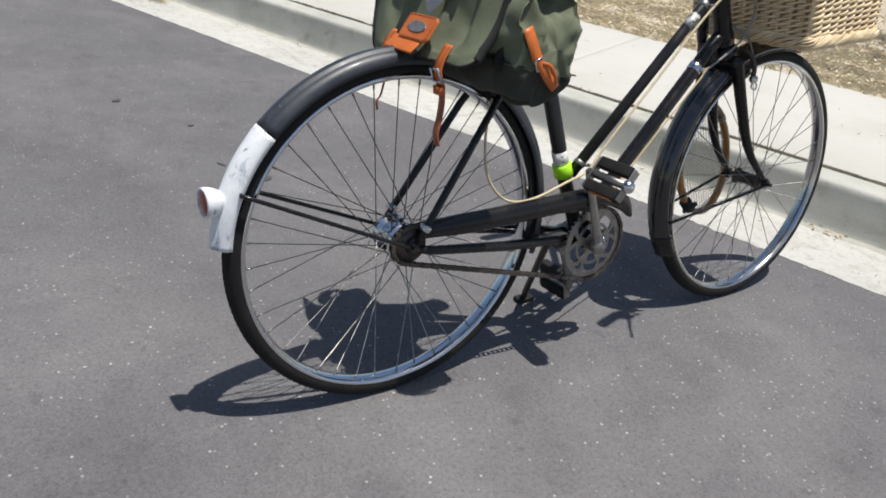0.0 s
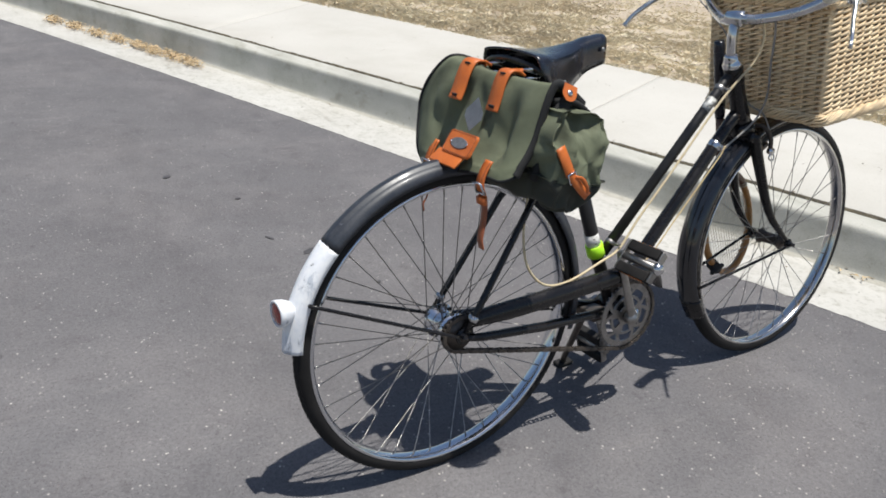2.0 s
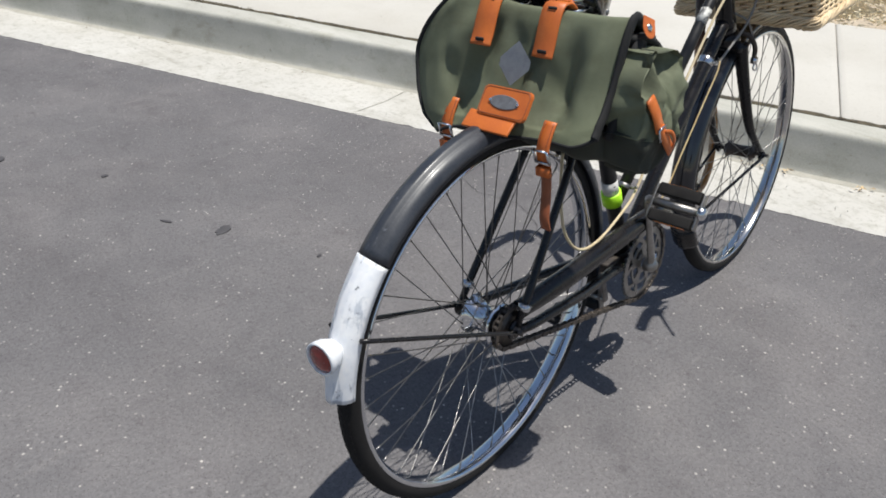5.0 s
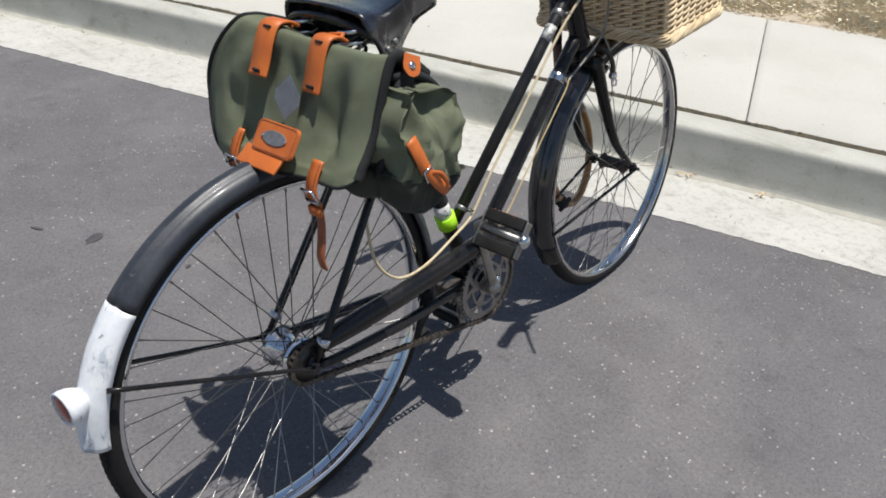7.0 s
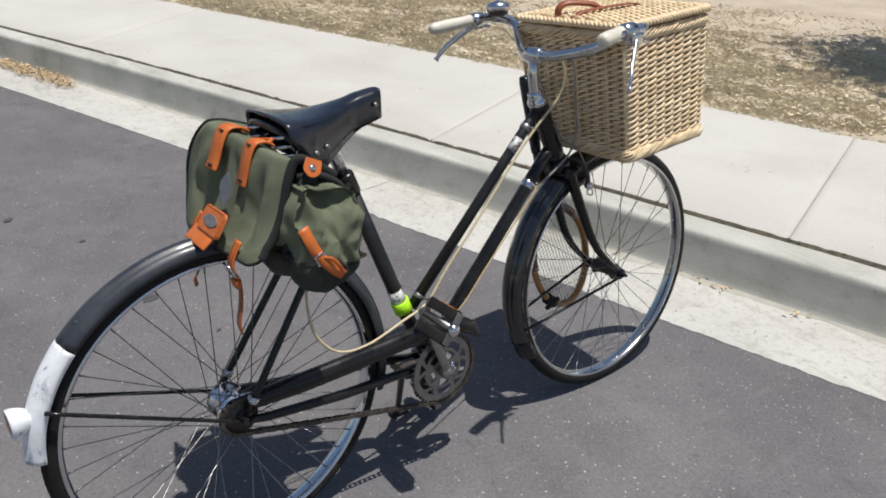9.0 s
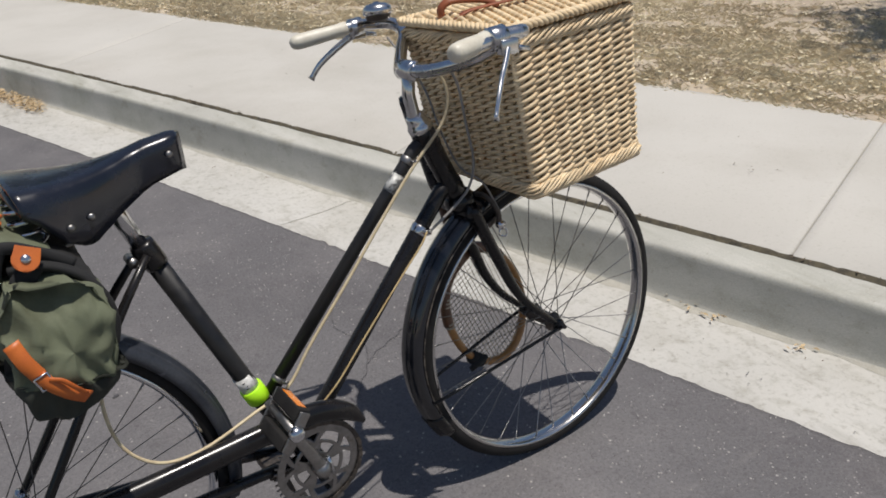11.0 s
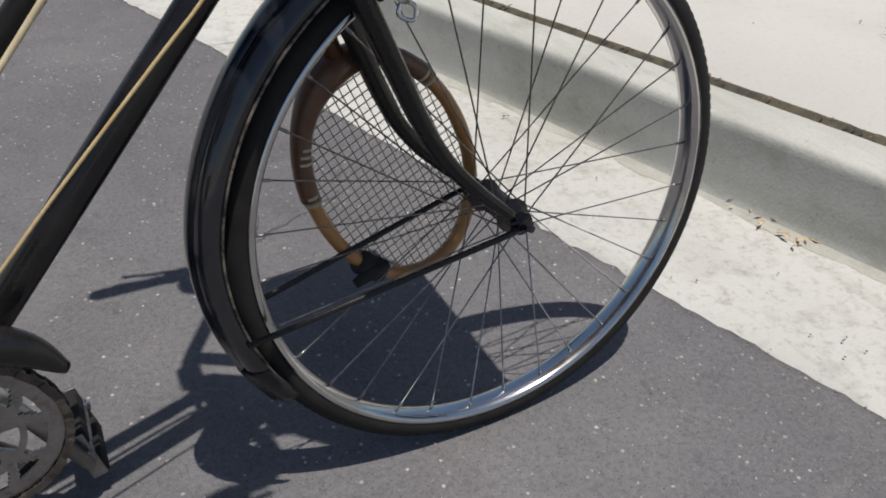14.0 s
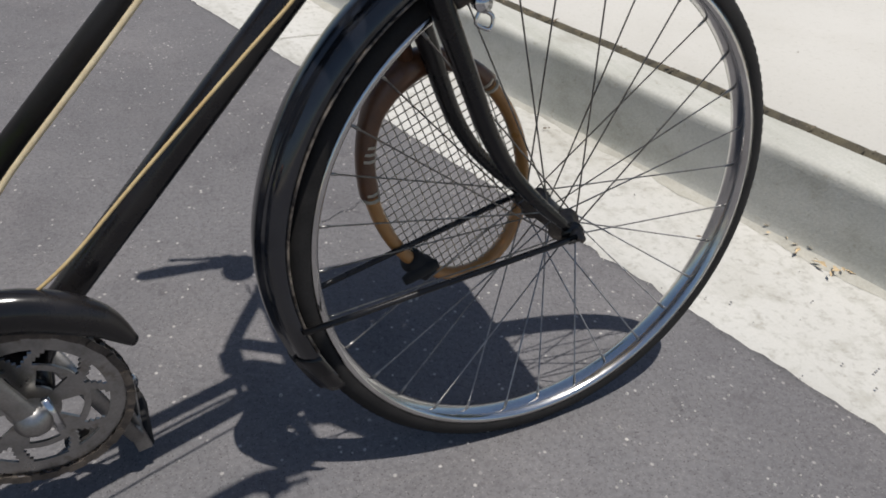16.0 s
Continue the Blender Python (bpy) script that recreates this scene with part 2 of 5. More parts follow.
TAN_CABLE = material("tan_cable", (0.52, 0.40, 0.21), (0.42, 0.29, 0.13), rough=0.5, scale=60, fine=400, bump=0.05)
GREYCABLE = material("grey_cable", (0.28, 0.27, 0.26), (0.2, 0.19, 0.18), rough=0.5, scale=60, fine=400, bump=0.05)
GRIP = material("ivory_grip", (0.66, 0.62, 0.52), (0.54, 0.50, 0.41), rough=0.45, scale=40, fine=300, bump=0.08, depth=0.001)
WICKER = material("wicker", (0.84, 0.675, 0.435), (0.58, 0.415, 0.235), rough=0.5, scale=22, fine=220, mix=0.8, bump=0.15, depth=0.001, spread=0.16)
WOOD = material("varnished_ash", (0.44, 0.215, 0.06), (0.32, 0.14, 0.04), rough=0.35, scale=40, fine=180, mix=0.9, bump=0.05, coat=0.3)
WOOD_DARK = material("dark_wood", (0.13, 0.055, 0.025), (0.09, 0.04, 0.02), rough=0.4, scale=40, fine=200, bump=0.05, coat=0.2)
STRING = material("gut_string", (0.50, 0.44, 0.34), (0.38, 0.33, 0.25), rough=0.5, scale=60, fine=300, bump=0)
RED = material("red_lens", (0.30, 0.03, 0.025), (0.20, 0.02, 0.016), rough=0.2, scale=60, fine=300, bump=0.1, coat=0.5)
AMBER = material("amber_reflector", (0.80, 0.24, 0.01), (0.62, 0.17, 0.01), rough=0.25, scale=60, fine=600, bump=0.2, coat=0.4)
LABEL = material("white_label", (0.72, 0.71, 0.68), (0.45, 0.44, 0.42), rough=0.5, scale=70, fine=300, mix=0.4, bump=0)
STICKER = material("worn_decal", (0.55, 0.55, 0.52), (0.10, 0.10, 0.10), rough=0.5, scale=90, fine=300, mix=0.25, bump=0)


# ---------------------------------------------------------------- mesh helpers
ORIGIN = {}
SCALED = {}


def thing(name, m, label, category, group="", base=(0, 0, 0), drawn=None):
    """A top-level Empty at base of the pose m; its parts are given in the coordinates of m."""
    ob = new(name)
    ob.empty_display_size = 0.05
    ob.matrix_world = m @ Matrix.Translation(base)
    ORIGIN[ob.name] = Vector(base)
    SCALED[ob.name] = drawn
    return tagged(ob, label, category, group)


def part(name, bm, mat, parent, label="", m=None, smooth=True):
    """Links a bmesh as one mesh object under a thing or part."""
    me = bpy.data.meshes.new(name)
    bmesh.ops.recalc_face_normals(bm, faces=bm.faces)
    m = m if m is not None else SCALED.get(parent.name) if parent else None
    if m is not None:
        bm.transform(m)
    off = ORIGIN.get(parent.name, Vector()) if parent else Vector()
    if off.length:
        bm.transform(Matrix.Translation(-off))
    bm.to_mesh(me)
    bm.free()
    me.materials.append(mat)
    if smooth:
        for p in me.polygons:
            p.use_smooth = True
    ob = new(name, me)
    ob.parent = parent
    if parent:
        ORIGIN[ob.name] = Vector(off)
        SCALED[ob.name] = m
    if label:
        ob["label"] = label
    return ob


def smooth_path(pts, n=8, closed=False):
    """A Catmull-Rom line through the points."""
    pts = [Vector(p) for p in pts]
    out = []
    count = len(pts)
    for i in range(count if closed else count - 1):
        if closed:
            a, b, c, d = (pts[(i + k) % count] for k in (-1, 0, 1, 2))
        else:
            b, c = pts[i], pts[i + 1]
            a = pts[i - 1] if i else b * 2 - c
            d = pts[i + 2] if i + 2 < count else c * 2 - b
        for k in range(n):
            u = k / n
            out.append(0.5 * ((2 * b) + (c - a) * u + (2 * a - 5 * b + 4 * c - d) * u * u + (3 * b - a - 3 * c + d) * u ** 3))
    if not closed:
        out.append(pts[-1])
    return out


def sweep(bm, pts, r, seg=10, closed=False, flat=1.0, side=None, caps=True):
    """A tube along the points. r: a radius or one for each point; flat: the second half-width as a share of the first."""
    pts = [Vector(p) for p in pts]
    n = len(pts)
    rad = list(r) if isinstance(r, (list, tuple)) else [r] * n
    rings = []
    ref = Vector(side) if side else None
    for i, p in enumerate(pts):
        if closed:
            t = pts[(i + 1) % n] - pts[i - 1]
        else:
            t = pts[min(i + 1, n - 1)] - pts[max(i - 1, 0)]
        t.normalize()
        if ref is None:
            ref = Vector((0, 0, 1)) if abs(t.z) < 0.8 else Vector((0, 1, 0))
        u = ref - t * ref.dot(t)
        u.normalize()
        if side is None:
            ref = u
        v = t.cross(u)
        rings.append([bm.verts.new(p + u * (rad[i] * math.cos(a)) + v * (rad[i] * flat * math.sin(a)))
                      for a in (2 * math.pi * k / seg for k in range(seg))])
    for i in range(n if closed else n - 1):
        a, b = rings[i], rings[(i + 1) % n]
        for k in range(seg):
            bm.faces.new((a[k], a[(k + 1) % seg], b[(k + 1) % seg], b[k]))
    if caps and not closed:
        bm.faces.new(rings[0][::-1])
        bm.faces.new(rings[-1])
    return bm


def tube(pts, r, seg=12, **kw):
    return sweep(bmesh.new(), pts, r, seg, **kw)


def ring_profile(profile, centre, a0=0.0, a1=360.0, seg=96, closed_profile=True, scale=1.0, grow=None):
    """Turns a profile of (radius, y) about the y axis through centre; degrees from +x towards +z."""
    bm = bmesh.new()
    full = abs(a1 - a0) >= 359.9
    count = seg if full else seg + 1
    rows = []
    for i in range(count):
        a = radians(a0 + (a1 - a0) * i / seg)
        c, s = math.cos(a), math.sin(a)
        g = grow(a0 + (a1 - a0) * i / seg) if grow else 0.0
        rows.append([bm.verts.new((centre[0] + (rr * scale + g) * c, centre[1] + y, centre[2] + (rr * scale + g) * s)) for rr, y in profile])
    k = len(profile)
    for i in range(seg):
        a, b = rows[i], rows[(i + 1) % count]
        for j in range(k if closed_profile else k - 1):
            bm.faces.new((a[j], a[(j + 1) % k], b[(j + 1) % k], b[j]))
    if not full and closed_profile:
        bm.faces.new(rows[0])
        bm.faces.new(rows[-1][::-1])
    return bm


def turned(profile, centre, axis, seg=24):
    """Turns a profile of (along, radius) about an axis from centre."""
    bm = bmesh.new()
    axis = Vector(axis).normalized()
    q = axis.to_track_quat("Z", "Y").to_matrix()
    rows = []
    for h, rr in profile:
        rows.append([bm.verts.new(Vector(centre) + q @ Vector((rr * math.cos(a), rr * math.sin(a), h)))
                     for a in (2 * math.pi * k / seg for k in range(seg))])
    for a, b in zip(rows, rows[1:]):
        for k in range(seg):
            bm.faces.new((a[k], a[(k + 1) % seg], b[(k + 1) % seg], b[k]))
    bm.faces.new(rows[0][::-1])
    bm.faces.new(rows[-1])
    return bm


def block(size, m, bevel=0.0, bm=None):
    """A box with rounded edges at the pose m."""
    b = bmesh.new()
    bmesh.ops.create_cube(b, size=1)
    b.transform(Matrix.Diagonal((*size, 1)))
    if bevel:
        bmesh.ops.bevel(b, geom=b.edges[:], offset=bevel, segments=2, profile=0.6, affect="EDGES")
    b.transform(m)
    if bm is None:
        return b
    join(bm, b)
    return bm


def join(bm, other):
    me = bpy.data.meshes.new("tmp")
    other.to_mesh(me)
    other.free()
    bm.from_mesh(me)
    bpy.data.meshes.remove(me)
    return bm


def surface(rows, thick=0.0, closed_u=False):
    """A sheet through rows of points, given thickness along its normals."""
    bm = bmesh.new()
    grid = [[bm.verts.new(p) for p in row] for row in rows]
    for a, b in zip(grid, grid[1:]):
        for k in range(len(a) if closed_u else len(a) - 1):
            bm.faces.new((a[k], a[(k + 1) % len(a)], b[(k + 1) % len(a)], b[k]))
    if thick:
        bmesh.ops.recalc_face_normals(bm, faces=bm.faces)
        bmesh.ops.solidify(bm, geom=bm.faces[:], thickness=thick)
    return bm


def mesh_of(name, verts, faces, mat, smooth=False):
    me = bpy.data.meshes.new(name)
    me.from_pydata(verts, [], faces)
    me.materials.append(mat)
    if smooth:
        for p in me.polygons:
            p.use_smooth = True
    return new(name, me)


def strap(pts, width, thick, across):
    """A flat band along the points; across: the direction of its width."""
    bm = bmesh.new()
    pts = [Vector(p) for p in pts]
    w = Vector(across).normalized() * width / 2
    rows = []
    for i, p in enumerate(pts):
        t = (pts[min(i + 1, len(pts) - 1)] - pts[max(i - 1, 0)]).normalized()
        nrm = t.cross(w).normalized() * thick / 2
        e = w * 0.94
        rows.append([bm.verts.new(q) for q in (p - w, p - e + nrm, p + e + nrm, p + w, p + e - nrm, p - e - nrm)])
    for a, b in zip(rows, rows[1:]):
        for k in range(6):
            bm.faces.new((a[k], a[(k + 1) % 6], b[(k + 1) % 6], b[k]))
    bm.faces.new(rows[0][::-1])
    bm.faces.new(rows[-1])
    return bm


# ---------------------------------------------------------------- road, kerb, pavement, lawn
def edge_x(y):
    """The line where the asphalt meets the gutter: a gentle bend, straight beyond it."""
    def f(v):
        return 1.4896 - 0.2981 * v - 0.00590 * v * v
    lo, hi = -4.0, 9.0
    if y < lo:
        return f(lo) + (y - lo) * (-0.2981 - 0.01179 * lo)
    if y > hi:
        return f(hi) + (y - hi) * (-0.2981 - 0.01179 * hi)
    return f(y)


def kerb_point(y, s, z, wob=0.0):
    """A point s metres across from the asphalt's edge, square to it."""
    d = (edge_x(y + 0.01) - edge_x(y - 0.01)) / 0.02
    n = Vector((1, -d, 0)).normalized()
    return Vector((edge_x(y), y, z)) + n * (s + wob)


ALONG = [-60, -30, -15, -8, -5] + [-4 + 0.1 * i for i in range(28)] + [-1.2 + 0.03 * i for i in range(150)] + [3.3 + 0.1 * i for i in range(77)] + [12, 15, 20, 30, 60]


def strip(name, profile, mat, label="", category=""):
    rows = []
    for i, y in enumerate(ALONG):
        row = []
        for s, z, w in profile:
            wob = w * (noise.noise((y * 6, s * 3, 1.7)) + 0.6 * noise.noise((y * 23, s, 4.1)))
            row.append(kerb_point(y, s, z, wob))
        rows.append(row)
    bm = surface(rows)
    ob = part(name, bm, mat, None)
    ob["kind"] = "structure"
    tagged(ob, label, category)
    return ob


ground = mesh_of("ground", [(-400, -400, -0.12), (400, -400, -0.12), (400, 400, -0.12), (-400, 400, -0.12)], [(0, 1, 2, 3)], SOIL)
tagged(ground, "dry brown earth reaching to the horizon", "ground", kind="structure")

road_rows = []
for y in [v for v in ALONG if v < -1.2] + [-1.2 + 0.02 * i for i in range(240)] + [v for v in ALONG if v > 3.6]:
    e = edge_x(y)
    wob = 0.006 * noise.noise((y * 9, 0, 2)) + 0.007 * noise.noise((y * 31, 3, 2)) + 0.008 * noise.noise((y * 70, 5, 2))
    row = []
    for u in (-9.0, -6.0, -4.0, -3.0, -2.2, -1.6, -1.1, -0.7, -0.4, -0.2, -0.1, -0.03, 0.0):
        x = e + u + (wob if u > -0.01 else 0)
        z = 0.002 * noise.noise((x * 1.5, y * 1.5, 0)) - (0.004 if u > -0.01 else 0)
        row.append((x, y, z))
    row.append((e + wob, y, -0.05))
    road_rows.append(row)
road = part("road", surface(road_rows), ASPHALT, None)
tagged(road, "worn grey asphalt road with pale stone grains", "road", kind="structure")

gutter = strip("gutter", [(-0.03, -0.03, 0), (-0.02, -0.009, 0.0), (0.05, -0.006, 0), (0.2, -0.006, 0), (0.335, -0.004, 0), (0.37, 0.0, 0), (0.40, -0.02, 0)],
               CONCRETE, label="pale concrete gutter pan beside the asphalt", category="gutter")
kerb = strip("kerb", [(0.330, -0.03, 0), (0.346, -0.004, 0), (0.354, 0.006, 0), (0.359, 0.020, 0), (0.363, 0.045, 0), (0.368, 0.080, 0), (0.374, 0.115, 0), (0.3756, 0.140, 0.001), (0.3770, 0.1495, 0.001), (0.380, 0.1572, 0.001),
                      (0.3845, 0.1614, 0), (0.390, 0.1635, 0), (0.397, 0.1645, 0), (0.405, 0.1649, 0), (0.45, 0.166, 0), (0.496, 0.168, 0.004), (0.508, 0.162, 0.009), (0.509, 0.08, 0.009)],
             KERB, label="grey concrete kerb with a rounded, stained front edge", category="kerb")
SILT = material("gutter_silt", (0.44, 0.42, 0.37), (0.31, 0.295, 0.25), rough=0.95, scale=14, fine=160, mix=0.9, bump=0.5, depth=0.003)
silt = strip("gutter_silt", [(0.335, -0.0035, 0.016), (0.341, -0.0015, 0.010), (0.348, 0.002, 0.002), (0.3555, 0.0065, 0.001)], SILT, label="thin line of silt along the kerb's foot", category="silt")
gap = strip("kerb_gap", [(0.498, 0.150, 0), (0.510, 0.155, 0.002), (0.520, 0.1605, 0.003), (0.528, 0.1665, 0.004), (0.5355, 0.1695, 0.006), (0.552, 0.160, 0)], DIRT, label="dirt-filled gap between kerb and pavement", category="gap")

# a control joint crosses gutter and kerb
for y0 in (1.37, -2.2, 5.3):
    line = []
    for s_, z_ in ((0.0, -0.004), (0.10, -0.004), (0.2, -0.004), (0.33, -0.001), (0.358, 0.012), (0.362, 0.045), (0.3735, 0.115), (0.382, 0.150), (0.391, 0.1595), (0.45, 0.1672), (0.512, 0.168)):
        y_ = (y0 + 0.14 - 0.18 * s_ if s_ < 0.34 else y0 - (s_ - 0.37)) + 0.012 * noise.noise((s_ * 19, y0, 2))
        line.append([kerb_point(y_ - 0.0013, s_, z_ + 0.0006), kerb_point(y_ + 0.0013, s_, z_ + 0.0006)])
    part("joint", surface(line, 0.0004), SILT, kerb, "dirty joint across the kerb")

# the pavement's slabs lie between joints
# each joint is named by where it meets the kerb's side and the lawn's side
JOINTS = [(-14.0, -13.9), (-8.0, -7.9), (-5.4, -5.3), (-3.2, -3.12), (-1.65, -1.58), (-0.130, -0.070), (1.37, 1.55), (4.03, 4.56), (6.7, 7.1), (9.5, 9.8), (14.0, 14.2), (22.0, 22.2)]
pavement = None
for (a0, a1), (b0, b1) in zip(JOINTS, JOINTS[1:]):
    rows = []
    n = max(4, int((b0 - a0) / (0.03 if -2 < a0 < 2 else 0.12)))
    steps = [(0.0, 0.0018), (0.0, 0.006)] + [(i / n, 0.0) for i in range(1, n)] + [(1.0, -0.006), (1.0, -0.0018)]
    for i, (f, inset) in enumerate(steps):
        lip = -0.004 if i in (0, len(steps) - 1) else 0.0
        row = []
        for s, z in ((0.529, 0.08), (0.530, 0.163), (0.537, 0.1695), (0.9, 0.174), (1.4, 0.180), (1.95, 0.187), (2.02, 0.182), (2.025, 0.1)):
            k = (s - 0.535) / 1.415
            y = (a0 + (a1 - a0) * k) * (1 - f) + (b0 + (b1 - b0) * k) * f + inset
            w = 0.006 * noise.noise((y * 14, s, 5)) + 0.005 * noise.noise((y * 41, s, 6)) if s < 0.54 else 0
            row.append(kerb_point(y, s + w, z + lip))
        rows.append(row)
    end = [[Vector((p.x, p.y, 0.05)) for p in rows[0]]] + rows + [[Vector((p.x, p.y, 0.05)) for p in rows[-1]]]
    bm = surface(end)
    if pavement is None:
        pavement = part("pavement", bm, PAVING, None)
        tagged(pavement, "pale concrete pavement slabs with scored joints", "pavement", kind="structure")
    else:
        part("slab", bm, PAVING, pavement)

lawn_rows = []
for y in [-60, -20, -8] + [-4 + 0.12 * i for i in range(125)] + [12, 20, 60]:
    row = []
    for s in (1.97, 2.01, 2.04, 2.08, 2.14, 2.22, 2.35, 2.5, 2.7, 2.9, 3.1, 3.4, 3.7, 4.0, 4.4, 4.8, 5.3, 6, 7, 9, 14, 30, 60):
        p = kerb_point(y, s, 0)
        w = 0.03 * noise.noise((p.x * 5, p.y * 5, 3)) + 0.06 * noise.noise((p.x * 1.3, p.y * 1.3, 8)) if s < 2.10 else 0
        q = kerb_point(y, s + w, 0)
        z = 0.165 + min((s - 1.97) * 0.25, 0.03) + 0.022 * noise.noise((q.x * 4, q.y * 4, 1)) + 0.01 * noise.noise((q.x * 15, q.y * 15, 1))
        row.append((q.x, q.y, z - (0.05 if s < 2.0 else 0)))
    lawn_rows.append(row)
lawn = part("lawn", surface(lawn_rows), SOIL, None)
tagged(lawn, "parched bare lawn of straw and brown earth", "lawn", kind="structure")


def grass_blades(count=230000):
    """Short dead blades over the lawn, thicker in patches."""
    rng = np.random.default_rng(4)
    verts, faces = [], []
    made = 0
    while made < count:
        y = rng.uniform(-1.8, 9.5)
        s = 1.985 + abs(rng.normal(0, 1.6))
        if s > 6.2:
            continue
        p = kerb_point(y, s, 0)
        dens = 0.46 + 0.9 * noise.noise((p.x * 1.1, p.y * 1.1, 5)) + 1.0 * noise.noise((p.x * 4, p.y * 4, 9)) + 1.5 * noise.noise((p.x * 11, p.y * 11, 2)) + (0.35 if s < 2.5 else 0)
        if rng.random() > dens:
            continue
        z = 0.165 + min((s - 1.97) * 0.25, 0.03) - 0.008
        h = rng.uniform(0.008, 0.034)
        a, lean = rng.uniform(0, 6.283), rng.uniform(0.4, 1.9)
        dx, dy = math.cos(a), math.sin(a)
        w = rng.uniform(0.0012, 0.0028)
        k = len(verts)
        ox, oy = dx * lean * h, dy * lean * h
        verts += [(p.x - dy * w, p.y + dx * w, z), (p.x + dy * w, p.y - dx * w, z),
                  (p.x + ox * 0.6, p.y + oy * 0.6, z + h * 0.75), (p.x + ox * 1.4, p.y + oy * 1.4, z + h)]
        faces += [(k, k + 1, k + 2), (k + 1, k + 3, k + 2)]
        made += 1
    ob = mesh_of("dry_grass", verts, faces, STRAW)
    return tagged(ob, "short dead straw-coloured grass on the lawn", "grass", kind="stuff")


grass_blades()


def grit():
    """Loose pale stones scattered on the asphalt and in the gutter."""
    rng = np.random.default_rng(7)
    verts, faces = [], []
    for i in range(1750):
        x, y = rng.uniform(-2.2, 1.9), rng.uniform(-1.3, 4.5)
        if i >= 900:
            # more of it lies swept towards the gutter
            y = rng.uniform(-1.1, 1.6)
            x = edge_x(y) - abs(rng.normal(0, 0.38))
        if x > edge_x(y) + 0.3:
            continue
        r = rng.uniform(0.0009, 0.0024) * (1.5 if rng.random() < 0.08 else 1)
        k = len(verts)
        turn = rng.uniform(0, 6.28)
        top = [(x + r * 0.7 * math.cos(turn + j * 2.09), y + r * 0.7 * math.sin(turn + j * 2.09), r * rng.uniform(0.6, 0.9)) for j in range(3)]
        low = [(x + r * rng.uniform(0.8, 1.3) * math.cos(turn + 0.6 + j * 1.257), y + r * rng.uniform(0.8, 1.3) * math.sin(turn + 0.6 + j * 1.257), -0.001) for j in range(5)]
        verts += top + low
        faces += [(k, k + 1, k + 2)]
        a = [k, k + 1, k + 2]
        b = [k + 3 + j for j in range(5)]
        faces += [(a[0], b[0], b[1]), (a[0], b[1], a[1]), (a[1], b[1], b[2]), (a[1], b[2], b[3]), (a[1], b[3], a[2]), (a[2], b[3], b[4]), (a[2], b[4], a[0]), (a[0], b[4], b[0])]
    ob = mesh_of("grit", verts, faces, STONE)
    return tagged(ob, "loose pale grit scattered on the asphalt", "grit", kind="stuff")


grit()


def leaf_litter(name, spots, seed, label, size=0.018, mat=None, deep=0.006):
    rng = np.random.default_rng(seed)
    verts, faces = [], []
    for cx, cy, sx, sy, count, z in spots:
        for i in range(count):
            x, y = rng.normal(cx, sx), rng.normal(cy, sy)
            a, r = rng.uniform(0, 6.28), size * rng.uniform(0.4, 1.1)
            dx, dy, tilt = math.cos(a) * r, math.sin(a) * r, rng.uniform(-0.6, 0.6) * r
            zz = z + 0.003 + rng.uniform(0, deep)
            k = len(verts)
            verts += [(x - dx, y - dy, zz), (x - dy * 0.35, y + dx * 0.35, zz + abs(tilt) * 0.6 + 0.002), (x + dx, y + dy, zz + tilt * 0.3 + 0.002),
                      (x + dy * 0.35, y - dx * 0.35, zz + abs(tilt) * 0.4)]
            faces += [(k, k + 1, k + 2, k + 3)]
    return tagged(mesh_of(name, verts, faces, mat or LEAF), label, "leaves", kind="stuff")


# ---------------------------------------------------------------- the bicycle
# Its own axes: x ahead from the rear axle, y to its left, z up from the ground; it leans to its left on the stand.
LEANING = 5.24
BIKE = pose(0, -0.3137 * math.sin(radians(LEANING)), 0, -LEANING, 0, 0.7)
AS_IS = Matrix.Identity(4)
# the frame, saddle, bag, bars and basket are drawn on a sheet a little smaller than life
LIFE = Matrix(((1.055, 0, 0, 0.018), (0, 1.05, 0, 0), (0, 0, 1.053, -0.0138), (0, 0, 0, 1)))
REAR = Vector((0.0, 0.0, 0.331))
FRONT = Vector((1.0575, 0.0, 0.331))
HEAD_TOP, HEAD_LOW = Vector((0.731, 0, 0.781)), Vector((0.790, 0, 0.653))
STEER_AXIS = (HEAD_TOP - HEAD_LOW).normalized()
WHEEL_TURN = Matrix.Translation(FRONT + Vector((0, -0.004, 0))) @ Matrix.Rotation(radians(-1.6), 4, "X") @ Matrix.Rotation(radians(0.3), 4, "Z") @ Matrix.Translation(-FRONT)
BAR_TURN = LIFE

bicycle = thing("bicycle", BIKE, "old black step-through roadster bicycle leaning on its kickstand", "bicycle", drawn=LIFE)


def fix(name, bm, mat, label="", m=None):
    return part(name, bm, mat, bicycle, label, m)


def side_tubes(name, right, r, mat, label="", m=None):
    """The same tube on both sides."""
    fix(name, tube(right, r), mat, label, m)
    fix(name, tube([(x, -y, z) for x, y, z in right], r), mat, label, m)


